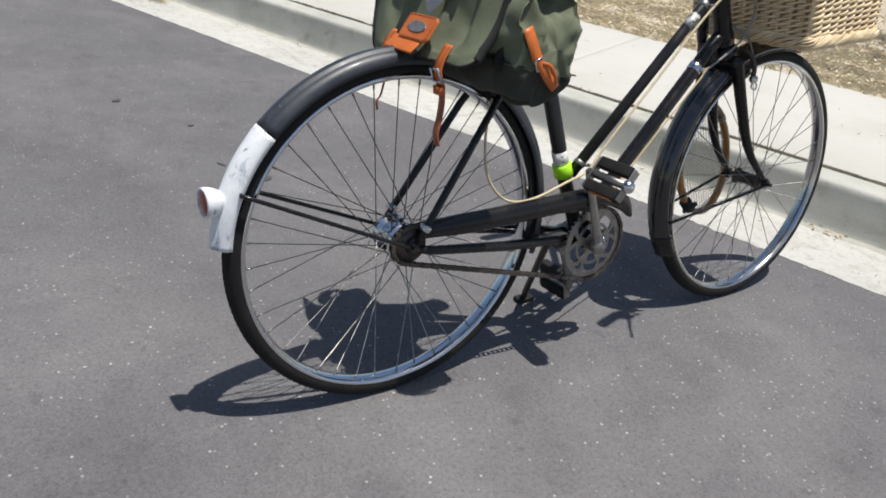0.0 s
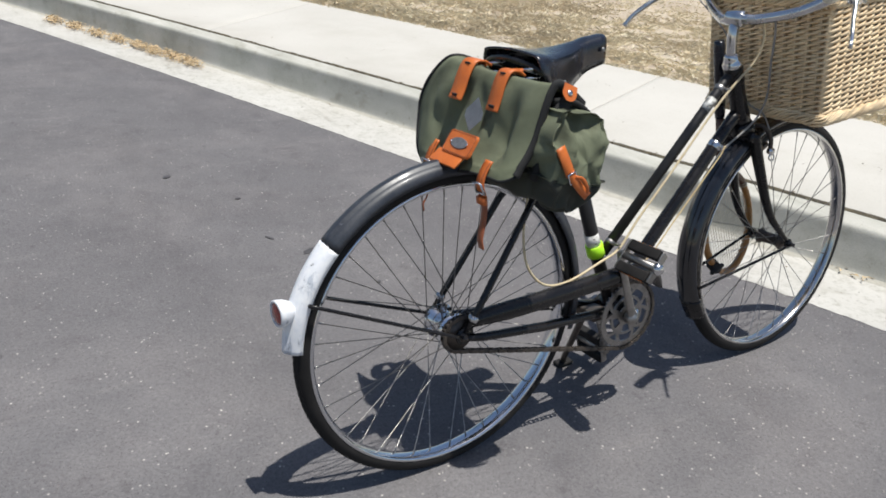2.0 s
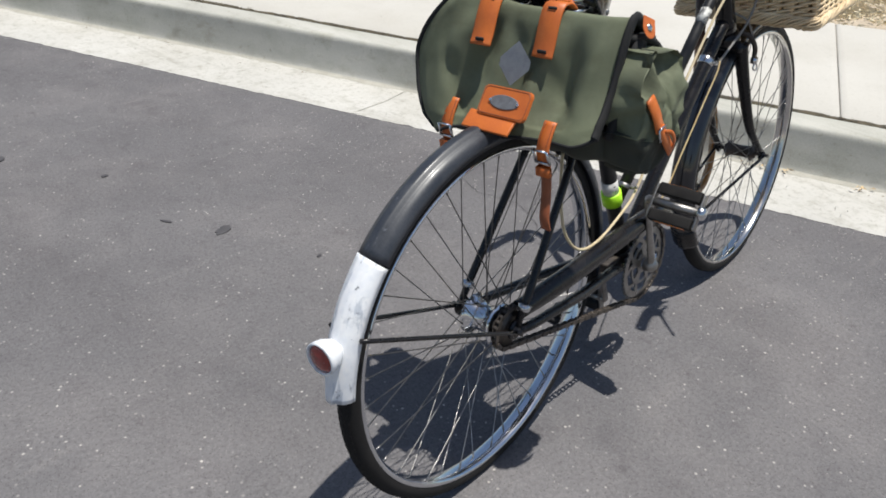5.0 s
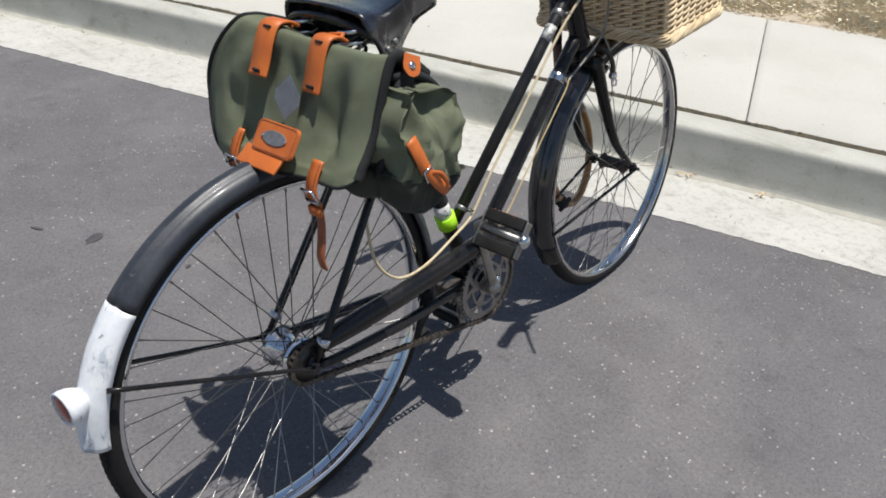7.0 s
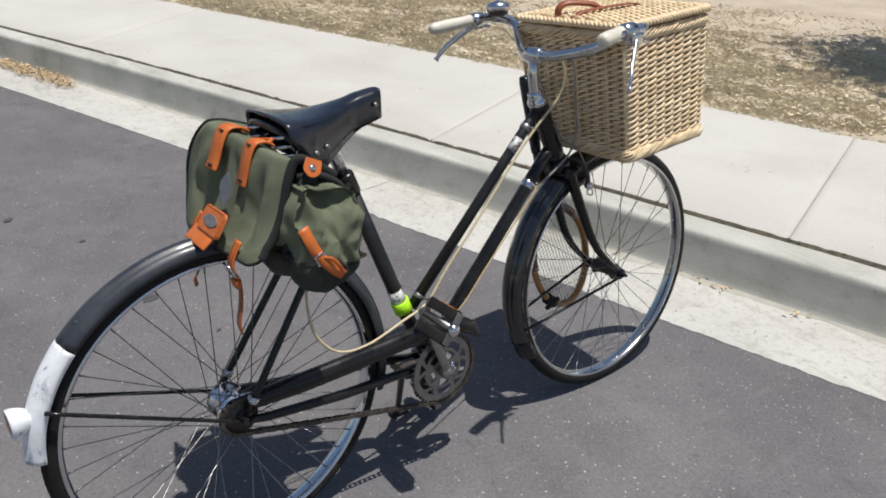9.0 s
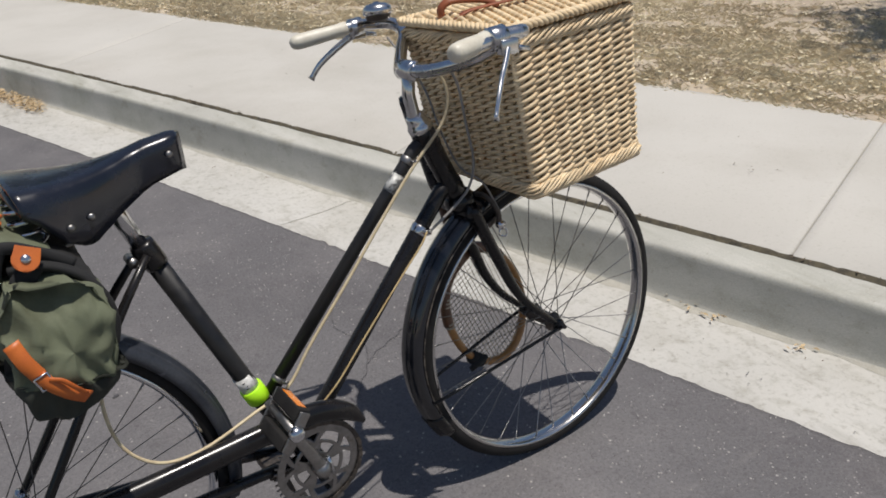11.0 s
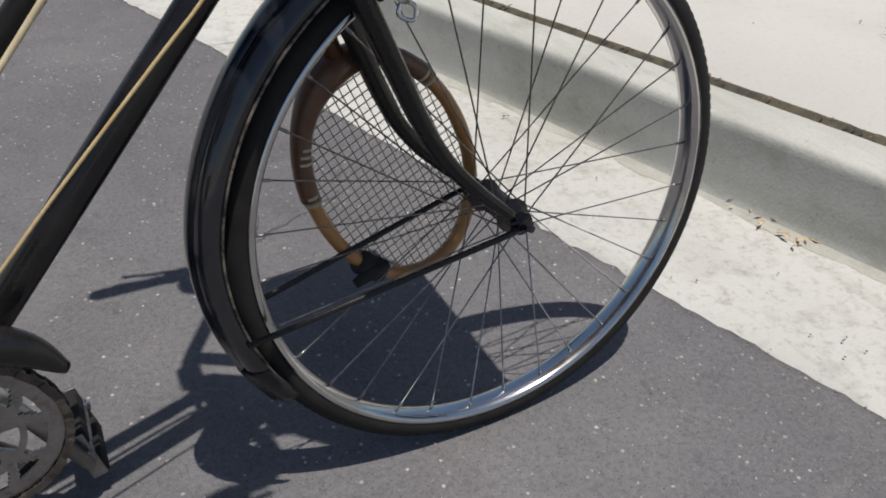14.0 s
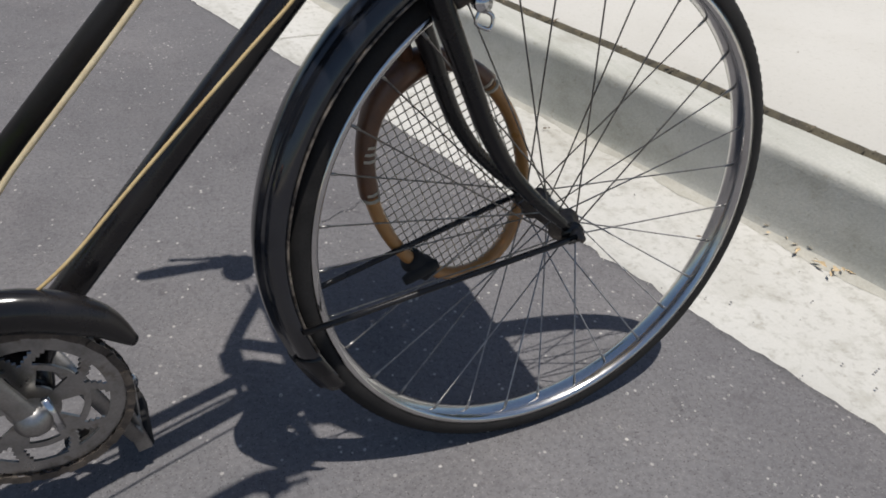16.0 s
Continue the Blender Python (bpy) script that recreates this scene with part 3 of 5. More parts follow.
def wheel(name, centre, m, flange, hub_r, hub_half, count, label, crossing=62.0, hub=None, turn=1, metal=None, lip=0.006):
    """Chromed rim with its tyre, hub and laced spokes."""
    rim = fix(name, ring_profile([(0.3065, -0.0172), (0.3005, -0.0172), (0.2985, -0.0155), (0.2965, -0.0125), (0.2945, -0.006), (0.294, 0), (0.2945, 0.006), (0.2965, 0.0125),
                                  (0.2985, 0.0155), (0.3005, 0.0172), (0.3065, 0.0172), (0.3055, 0.0145), (0.3, 0.011), (0.3, -0.011), (0.3055, -0.0145)], centre, seg=128), metal or RIM, label, m)
    tyre = []
    for k in range(17):
        a = radians(-125 + 250 * k / 16)
        tyre.append((0.3132 + 0.0178 * math.cos(a), 0.0182 * math.sin(a)))
    part("tyre", ring_profile(tyre, centre, seg=128), RUBBER, rim, "black rubber tyre with worn tread", m)
    c = Vector(centre)
    tread = bmesh.new()
    for i in range(150):
        for lane, ang in ((0, -30), (1, 0), (2, 30)):
            t = 2 * math.pi * (i + 0.5 * (lane % 2)) / 150
            a = radians(ang)
            rr, y = 0.3132 + 0.0180 * math.cos(a), 0.0184 * math.sin(a)
            e = Vector((math.cos(t), 0, math.sin(t)))
            nrm = e * math.cos(a) + Vector((0, math.sin(a), 0))
            block((0.0085, 0.0050, 0.0007), Matrix.Translation(c + e * rr + Vector((0, y, 0))) @ Matrix((Vector((-math.sin(t), 0, math.cos(t))), nrm.cross(Vector((-math.sin(t), 0, math.cos(t)))), nrm)).transposed().to_4x4(), 0.0, tread)
    part("tread", tread, RUBBER, rim, "worn tread blocks", m, smooth=False)
    part("hub", turned([(-hub_half, 0.012), (-hub_half + 0.004, 0.014), (-flange - 0.004, hub_r * 0.8), (-flange - 0.0025, hub_r + lip), (-flange, hub_r + lip),
                        (-flange + 0.003, hub_r * 0.85), (0, hub_r * 0.78), (flange - 0.003, hub_r * 0.85), (flange, hub_r + lip), (flange + 0.0025, hub_r + lip),
                        (flange + 0.004, hub_r * 0.8), (hub_half - 0.004, 0.014), (hub_half, 0.012)], c, (0, 1, 0)), hub or RIM, rim, "worn hub shell", m)
    for i in range(count):
        side = turn if i % 2 else -turn
        a = 2 * math.pi * (i + 0.3) / count
        lead = radians(crossing) * turn * (1 if (i // 2) % 2 else -1)
        p = c + Vector((0.296 * math.cos(a), side * 0.003, 0.296 * math.sin(a)))
        q = c + Vector((hub_r * math.cos(a + lead), side * flange, hub_r * math.sin(a + lead)))
        mid = p + (q - p) * 0.045
        part("spoke", sweep(bmesh.new(), [p, mid, mid + (q - p) * 0.002, q], [0.0019, 0.0019, 0.0010, 0.0010], 6), SPOKE, rim, "", m)
    return rim


rear_wheel = wheel("rear_wheel", REAR, AS_IS, 0.026, 0.031, 0.045, 40, "bright chrome rear wheel rim")
front_wheel = wheel("front_wheel", FRONT, WHEEL_TURN, 0.030, 0.019, 0.040, 32, "dulled chrome front wheel rim", hub=GREASE, turn=-1, metal=RIM_DULL, lip=0.002)


def axle(centre, half, m, name):
    bm = tube([Vector(centre) + Vector((0, -half, 0)), Vector(centre) + Vector((0, half, 0))], 0.0045, 10)
    for s in (-1, 1):
        join(bm, turned([(0, 0.0095), (0.008, 0.0095), (0.009, 0.007)], Vector(centre) + Vector((0, s * (half - 0.014) - 0.004, 0)), (0, 1, 0), 6))
        join(bm, turned([(0, 0.012), (0.002, 0.012)], Vector(centre) + Vector((0, s * (half - 0.017) - 0.001, 0)), (0, 1, 0), 16))
    return fix(name, bm, GREASE, "dark steel axle with hexagon nuts", m)


axle(REAR, 0.076, AS_IS, "rear_axle")
axle(FRONT, 0.072, WHEEL_TURN, "front_axle")

# frame tubes
BB = Vector((0.430, 0, 0.262))
SEAT_TOP = Vector((0.250, 0, 0.705))
seat_tube = fix("seat_tube", tube([BB, (0.364, 0, 0.407), SEAT_TOP], 0.0150, 16), CHIPPED, "black enamelled seat tube")
fix("upper_tube", tube([(0.386, 0, 0.4010), (0.712, 0, 0.7510), (0.740, 0, 0.771)], 0.0113, 18), BLACK_WORN, "black enamelled upper frame tube with worn lining")
fix("lower_tube", tube([BB, (0.467, 0, 0.3300), (0.757, 0, 0.6605), (0.778, 0, 0.680)], 0.0147, 18), BLACK, "black enamelled lower frame tube")
fix("head_tube", turned([(-0.004, 0.0195), (0.004, 0.0215), (0.026, 0.0215), (0.034, 0.0192), (0.100, 0.0192), (0.106, 0.0210), (0.138, 0.0210), (0.142, 0.019)], HEAD_LOW, STEER_AXIS), BLACK, "black head tube with lugs")
fix("bottom_bracket", turned([(-0.036, 0.018), (-0.034, 0.021), (0.034, 0.021), (0.036, 0.018)], BB, (0, 1, 0)), BLACK, "black bottom bracket shell")
side_tubes("chain_stay", [(0.008, -0.060, 0.326), (0.05, -0.060, 0.318), (0.22, -0.052, 0.295), (0.36, -0.036, 0.279), (0.46, -0.022, 0.263)], [0.007, 0.009, 0.0105, 0.0105, 0.0105], BLACK, "", AS_IS)
side_tubes("seat_stay", [(0.004, -0.061, 0.338), (0.035, -0.060, 0.382), (0.155, -0.048, 0.565), (0.235, -0.030, 0.672), (0.279, -0.020, 0.726)], [0.006, 0.0072, 0.0072, 0.007, 0.006], BLACK, "", AS_IS)
for s in (-1, 1):
    fix("dropout", turned([(-0.0025, 0.018), (0.0025, 0.018)], (0.004, s * 0.0585, 0.331), (0, 1, 0), 16), BLACK, "black fork end plate", AS_IS)
    fix("stay_clip", turned([(-0.006, 0.0115), (0.006, 0.0115)], (0.023, s * 0.0615, 0.366), (0.5, 0, 0.85), 14), CHROME, "bright stay clip", AS_IS)
fix("stay_bridge", tube([(0.178, -0.042, 0.597), (0.178, 0.042, 0.597)], 0.006), BLACK, "", AS_IS)
fix("seat_lug", turned([(-0.03, 0.0172), (-0.024, 0.018), (0.006, 0.0185), (0.012, 0.017)], SEAT_TOP, (-0.38, 0, 0.925)), BLACK, "black seat lug")
fix("seat_bolt", tube([(0.228, -0.016, 0.694), (0.228, 0.016, 0.694)], 0.0075, 12), STEEL, "seat clamp bolt")
fix("seat_post", tube([(0.250, 0, 0.700), (0.222, 0, 0.775), (0.216, 0, 0.79)], 0.0122, 16), CHROME, "chromed seat post")
fix("neon_band", turned([(-0.0145, 0.0180), (-0.0135, 0.0195), (0.0135, 0.0195), (0.0145, 0.0180)], (0.3615, 0, 0.413), (-0.38, 0, 0.925)), NEON, "neon yellow reflective band round the seat tube")
label = fix("seat_tube_label", turned([(0.010, 0.0156), (0.044, 0.0156)], (0.3615, 0, 0.413), (-0.38, 0, 0.925)), LABEL, "worn white label on the seat tube")
for up, aside in ((0.022, -0.005), (0.028, -0.002), (0.034, -0.006)):
    at = Vector((0.3615, 0, 0.413)) + Vector((-0.38, 0, 0.925)) * up + Vector((aside, -0.0147, 0))
    part("print_bar", block((0.0045, 0.0012, 0.0018), Matrix.Translation(at) @ Matrix.Rotation(radians(-22), 4, "Y"), 0.0), TAPE, label, "dark unreadable print")
fix("frame_decal", turned([(-0.017, 0.0117), (0.017, 0.0117)], (0.665, 0, 0.7004), (0.325, 0, 0.350)), STICKER, "worn silver decal")
for at, d, r, half, mat in (((0.696, 0, 0.7338), (0.326, 0, 0.350), 0.0120, 0.006, STEEL), ((0.405, 0, 0.4215), (0.326, 0, 0.350), 0.0120, 0.0045, STEEL), ((0.707, 0, 0.6033), (0.290, 0, 0.3305), 0.0158, 0.008, CHROME)):
    bm = turned([(-half, r), (0.001 - half, r + 0.0008), (half - 0.001, r + 0.0008), (half, r)], at, d, 22)
    block((half * 1.7, 0.010, half * 1.3), Matrix.Translation(Vector(at) + Vector((0.004, -r - 0.004, 0))), 0.002, bm)
    clip = fix("cable_clip", bm, mat, "bright steel cable clip")
    part("clip_screw", turned([(0, 0.0035), (0.004, 0.0035), (0.005, 0.002)], Vector(at) + Vector((0.004, -r - 0.010, 0.002)), (0.2, -1, 0.2), 10), STEEL, clip)

# steering head, stem and bars
fix("headset", turned([(-0.004, 0.019), (0.0, 0.0225), (0.008, 0.0225), (0.011, 0.0195), (0.018, 0.0175), (0.026, 0.0165), (0.029, 0.0135)], HEAD_TOP + STEER_AXIS * 0.002, STEER_AXIS), CHROME, "chromed upper headset")
fix("headset", turned([(-0.032, 0.019), (-0.030, 0.0262), (-0.023, 0.0290), (-0.014, 0.0288), (-0.006, 0.0250), (-0.002, 0.0205)], HEAD_LOW, STEER_AXIS, 30), BLACK, "glossy black lower headset")
STEM = Vector((0.716, 0, 0.884))
fix("stem", tube([HEAD_TOP, HEAD_TOP + STEER_AXIS * 0.03, (0.712, 0, 0.845), STEM + Vector((0, 0, 0.008))], [0.0112, 0.0112, 0.0112, 0.012], 14), CHROME, "chromed handlebar stem", BAR_TURN)
fix("stem_clamp", turned([(-0.022, 0.0145), (-0.019, 0.017), (0.019, 0.017), (0.022, 0.0145)], STEM, (0, 1, 0)), CHROME, "chromed stem clamp", BAR_TURN)
BAR_R = [(0.716, -0.02, 0.884), (0.732, -0.055, 0.887), (0.775, -0.12, 0.905), (0.808, -0.175, 0.934), (0.808, -0.214, 0.948), (0.780, -0.234, 0.951), (0.728, -0.236, 0.950), (0.650, -0.250, 0.942)]
bar = smooth_path([(x + (0.006 if y < -0.15 else 0), -y * 0.955, z - (0.011 if y < -0.15 else 0.004)) for x, y, z in BAR_R[::-1]] + [(0.716, 0, 0.884)] + [(x if x < 0.735 else 0.735 + (x - 0.735) * 0.62, y, z) for x, y, z in BAR_R], 6)
fix("handlebar", tube(bar, 0.0111, 14), CHROME, "chromed swept-back handlebar", BAR_TURN)
for s in (-1, 1):
    a, b, k = (Vector((0.728, 0.2275, 0.938)), Vector((0.612, 0.236, 0.924)), 1.0) if s > 0 else (Vector((0.702, -0.2365, 0.949)), Vector((0.630, -0.256, 0.941)), 0.68)
    d = b - a
    fix("grip", turned([(-0.001 * k, 0.0118), (0.004 * k, 0.0132), (0.02 * k, 0.0122), (0.06 * k, 0.0134), (0.088 * k, 0.0135), (0.101 * k, 0.0128), (0.108 * k, 0.0105), (0.112 * k, 0.006)], a, d, 18), GRIP,
        "ivory plastic handlebar grip", BAR_TURN)
    side = BAR_TURN @ (Matrix.Translation((0.006, -0.011, -0.012)) if s > 0 else Matrix.Translation((-0.026, 0, 0)))
    c = Vector((0.742, s * 0.240, 0.950))
    bend = [(0.752, 0.252, 0.940), (0.735, 0.262, 0.928), (0.705, 0.272, 0.908), (0.680, 0.286, 0.885), (0.663, 0.296, 0.860)] if s > 0 else [(0.752, 0.254, 0.938), (0.738, 0.264, 0.920), (0.721, 0.275, 0.900), (0.704, 0.288, 0.878), (0.690, 0.298, 0.855)]
    lever = fix("brake_lever", sweep(bmesh.new(), smooth_path([(x, s * y, z) for x, y, z in bend], 5),
                                     [0.0074 - 0.0002 * (i % 20) * 0.6 for i in range(21)], 10, flat=0.6), CHROME, "chromed brake lever", side)
    bm = turned([(-0.014, 0.0145), (-0.012, 0.0165), (0.012, 0.0165), (0.014, 0.0145)], c, (1, 0, 0.1), 16)
    block((0.030, 0.016, 0.022), Matrix.Translation((0.752, s * 0.252, 0.938)), 0.004, bm)
    join(bm, tube([(0.762, s * 0.252, 0.936), (0.79, s * 0.25, 0.93)], 0.004, 8))
    part("lever_clamp", bm, CHROME, lever, "chromed lever clamp", side)
bell = fix("bell", turned([(0.0, 0.025), (0.002, 0.0275), (0.009, 0.0275), (0.014, 0.026), (0.019, 0.020), (0.022, 0.006), (0.024, 0.004)], (0.776, 0.188, 0.958), (0.0, 0.1, 1)), CHROME, "chromed bell on a dark base", BAR_TURN)
part("bell_base", turned([(-0.012, 0.012), (-0.008, 0.022), (0.002, 0.0235), (0.006, 0.0235)], (0.776, 0.188, 0.958), (0.0, 0.1, 1)), GREASE, bell, "dark bell base", BAR_TURN)

# fork
CROWN = Vector((0.866, 0, 0.636))
bm = block((0.036, 0.092, 0.026), Matrix.Translation(CROWN) @ Matrix.Rotation(radians(24.8), 4, "Y"), 0.008)
join(bm, tube([LIFE @ HEAD_LOW, CROWN], 0.0165, 14))
fix("fork_crown", bm, BLACK, "black fork crown", WHEEL_TURN)
for s in (-1, 1):
    fix("fork_blade", sweep(bmesh.new(), smooth_path([(0.864, s * 0.037, 0.645), (0.883, s * 0.038, 0.600), (0.911, s * 0.042, 0.532), (0.940, s * 0.047, 0.464), (0.970, s * 0.050, 0.416),
                                                      (1.004, s * 0.054, 0.379), (1.043, s * 0.055, 0.343)], 5), [0.0170 - 0.00029 * i for i in range(31)], 12, flat=0.8, side=(0, 1, 0)), BLACK, "black curved fork blade", WHEEL_TURN)
    fix("fork_end", turned([(-0.0025, 0.014), (0.0025, 0.014)], (1.054, s * 0.055, 0.332), (0, 1, 0), 14), BLACK, "", WHEEL_TURN)

# mudguards
GUARD_SHAPE = [(0.3150, -0.0300), (0.3245, -0.0298), (0.3335, -0.0245), (0.3382, -0.0165), (0.3393, -0.0122), (0.3436, -0.0100), (0.3446, -0.0050), (0.3448, 0.0), (0.3446, 0.0050), (0.3436, 0.0100), (0.3393, 0.0122), (0.3382, 0.0165),
               (0.3335, 0.0245), (0.3245, 0.0298), (0.3150, 0.0300),
               (0.3150, 0.0285), (0.3240, 0.0283), (0.3323, 0.0235), (0.3375, 0.0145), (0.3400, 0.0), (0.3375, -0.0145), (0.3323, -0.0235), (0.3240, -0.0283), (0.3150, -0.0285)]


def rear_grow(a):
    """The guard stands a little further off the tyre towards its tail."""
    return 0.007 + 0.003 * min(1.0, max(0.0, (a - 120) / 30))


def front_grow(a):
    """The front guard stands well off the tyre and closes on it at its lower end."""
    return 0.0185 - 0.0185 * max(0.0, (a - 172) / 36) ** 1.4 - 0.006 * max(0.0, (120 - a) / 40)


REAR_SHAPE = [(r, y * 0.87) for r, y in GUARD_SHAPE]


def white_tail():
    """The guard's painted end: its upper edge slants and its lower end draws in."""
    bm = ring_profile([(r + 0.0004, y * 1.012) for r, y in REAR_SHAPE], REAR, 139, 174.5, 28, grow=rear_grow)
    for v in bm.verts:
        x, z = v.co.x - REAR.x, v.co.z - REAR.z
        r, a = math.hypot(x, z), math.degrees(math.atan2(z, x))
        low = max(0.0, (a - 164) / 10.5)
        a -= 18 * v.co.y * max(0.0, 1 - (a - 139) / 12)
        v.co.y *= 1 - 0.13 * low
        r -= 0.003 * low
        v.co.x, v.co.z = REAR.x + r * math.cos(radians(a)), REAR.z + r * math.sin(radians(a))
    return bm


rear_guard = fix("rear_mudguard", ring_profile(REAR_SHAPE, REAR, -14, 139, 72, grow=rear_grow), GUARD_WORN, "worn black rear mudguard with rubbed ridges", AS_IS)
tail = part("white_tail", white_tail(), WHITE, rear_guard, "scuffed white painted mudguard tail")
front_guard = fix("front_mudguard", ring_profile(GUARD_SHAPE, FRONT, 78, 206, 64, grow=front_grow), GUARD, "glossy black front mudguard with worn ridges", WHEEL_TURN)
for s in (-1, 1):
    part("rolled_edge", tube([Vector((FRONT.x + (0.3155 + front_grow(a)) * math.cos(radians(a)), s * 0.0302, FRONT.z + (0.3155 + front_grow(a)) * math.sin(radians(a)))) for a in range(80, 199, 2)], 0.0015, 6),
         EDGE_WORN, front_guard, "mudguard edge rubbed to pale metal", WHEEL_TURN)
part("guard_flap", ring_profile([(r + 0.002, y * 1.02) for r, y in GUARD_SHAPE], FRONT, 199, 209, 8, grow=front_grow), BLACK, front_guard, "dull black mudguard end", WHEEL_TURN)
for s in (-1, 1):
    fix("mudguard_stay", tube([(0.0, s * 0.066, 0.331), (-0.03, s * 0.064, 0.343), (-0.286, s * 0.034, 0.450), (-0.309, s * 0.0312, 0.460)], 0.0038, 8), BLACK, "thin black mudguard stay", AS_IS)
    fix("mudguard_stay", tube([(1.054, s * 0.064, 0.331), (1.025, s * 0.062, 0.325), (0.770, s * 0.036, 0.271), (0.735, s * 0.0312, 0.263)], 0.0038, 8), BLACK, "thin black mudguard stay", WHEEL_TURN)
lamp = fix("rear_lamp", turned([(-0.004, 0.011), (0.002, 0.0155), (0.008, 0.0195), (0.016, 0.0232), (0.025, 0.0252), (0.032, 0.0252), (0.033, 0.0222), (0.030, 0.0212)], (-0.327, 0, 0.444), (-0.985, -0.075, -0.01)), WHITE, "white rear lamp housing on the mudguard tail", AS_IS)
part("lens", turned([(0.027, 0.0212), (0.0302, 0.0212), (0.033, 0.015), (0.0345, 0.007)], (-0.327, 0, 0.444), (-0.985, -0.075, -0.01)), RED, lamp, "dark red round lens")

# drive
RING = Vector((0.474, -0.047, 0.258))
AXIS = Vector((0.474, 0, 0.260))


def chainring():
    """A toothed plate, cut from one sheet: rim, Y-shaped struts, inner ring and five arms with open windows between."""
    bm = bmesh.new()
    t = 0.0016
    n = 46 * 5
    radii = [0.012, 0.018, 0.024, 0.033, 0.043, 0.046, 0.049, 0.0533, 0.0577, 0.062, 0.066, 0.073, 0.080, 0.0862]

    def solid(r, k):
        a = 2 * math.pi * (k + 0.5) / n
        arm = (a - radians(20) + math.pi / 5) % (2 * math.pi / 5) - math.pi / 5
        if r > 0.080:
            return k % 5 in (1, 2, 3) if r < 0.083 else k % 5 == 2
        if r > 0.066 or 0.043 < r < 0.049 or r < 0.024:
            return True
        if r < 0.043:
            return abs(arm) < 0.30
        return abs(abs(arm) - 0.10 - (r - 0.049) * 13) < 0.085

    cells = {(i, k) for i in range(len(radii) - 1) for k in range(n) if solid((radii[i] + radii[i + 1]) / 2, k)}
    made = {}

    def corner(i, k, s):
        key = (i, k % n, s)
        if key not in made:
            a = 2 * math.pi * (k % n) / n
            made[key] = bm.verts.new(RING + Vector((radii[i] * math.cos(a), s * t, radii[i] * math.sin(a))))
        return made[key]

    for i, k in cells:
        q = [(i, k), (i + 1, k), (i + 1, k + 1), (i, k + 1)]
        bm.faces.new([corner(*c, -1) for c in q])
        bm.faces.new([corner(*c, 1) for c in q[::-1]])
        for c, d, other in ((q[0], q[1], (i, (k - 1) % n)), (q[1], q[2], (i + 1, k)), (q[2], q[3], (i, (k + 1) % n)), (q[3], q[0], (i - 1, k))):
            if other not in cells:
                bm.faces.new((corner(*c, -1), corner(*c, 1), corner(*d, 1), corner(*d, -1)))
    return bm


part("chainring", chainring(), SPROCKET_STEEL, bicycle, "grey steel chainring with open web", AS_IS, smooth=False)
PEDAL_IN = Vector((0.398, -0.088, 0.440))
fix("crank", sweep(bmesh.new(), [RING + Vector((0, -0.020, 0)), RING + Vector((-0.0035, -0.021, 0.009)), PEDAL_IN + Vector((0.003, 0.010, -0.01)), PEDAL_IN + Vector((0, 0.010, 0.004))],
                   [0.013, 0.0115, 0.0085, 0.009], 12, flat=0.55, side=(1, 0, 0)), STEEL, "steel crank arm", AS_IS)
fix("crank_boss", turned([(0.0, 0.017), (0.016, 0.016), (0.019, 0.012), (0.024, 0.008)], RING + Vector((0, -0.008, 0)), (0, -1, 0)), STEEL, "crank boss with cotter pin", AS_IS)
fix("cotter_pin", tube([RING + Vector((0.013, -0.018, 0.020)), RING + Vector((0.020, -0.018, -0.018))], 0.0042, 8), CHROME, "bright cotter pin", AS_IS)
L_IN = AXIS * 2 - Vector((PEDAL_IN.x, 0, PEDAL_IN.z)) + Vector((0, 0.083, 0))
fix("crank", sweep(bmesh.new(), [AXIS + Vector((0, 0.062, 0)), L_IN + Vector((0, -0.010, 0))], [0.012, 0.0085], 12, flat=0.55, side=(1, 0, 0)), STEEL, "steel crank arm", AS_IS)


def pedal(inner, s, tilt):
    """Two rubber treads held between end plates on a spindle, with amber reflectors."""
    m = Matrix.Translation(inner) @ Matrix.Rotation(radians(tilt), 4, "Y")
    body = fix("pedal", tube([m @ Vector((0, s * -0.008, 0)), m @ Vector((0, s * 0.098, 0))], 0.0085, 12), STEEL, "steel pedal with black rubber treads", AS_IS)
    for d in (-1, 1):
        tread = block((0.023, 0.084, 0.022), m @ Matrix.Translation((d * 0.0265, s * 0.049, 0)), 0.003)
        part("tread", tread, RUBBER, body, "black rubber tread")
        if s < 0:
            part("reflector", block((0.002, 0.062, 0.016), m @ Matrix.Translation((d * 0.0372, s * 0.049, 0)), 0.0005), AMBER, body, "amber reflector")
    for y in (0.003, 0.096):
        bm = block((0.070, 0.004, 0.018), m @ Matrix.Translation((0, s * y, 0)), 0.0015)
        part("end_plate", bm, STEEL, body, "bent steel end plate")
    part("dust_cap", turned([(0, 0.013), (0.006, 0.0135), (0.012, 0.011), (0.015, 0.005)], m @ Vector((0, s * 0.094, 0)), (0, s, 0)), CHROME, body, "shiny dust cap")


pedal(PEDAL_IN, -1, -54)
pedal(L_IN, 1, 78)

# sprocket and chain
fix("sprocket", turned([(-0.0015, 0.034), (0.0015, 0.034)], (0, -0.047, 0.331), (0, 1, 0), 36), GREASE, "greasy rear sprocket", AS_IS)


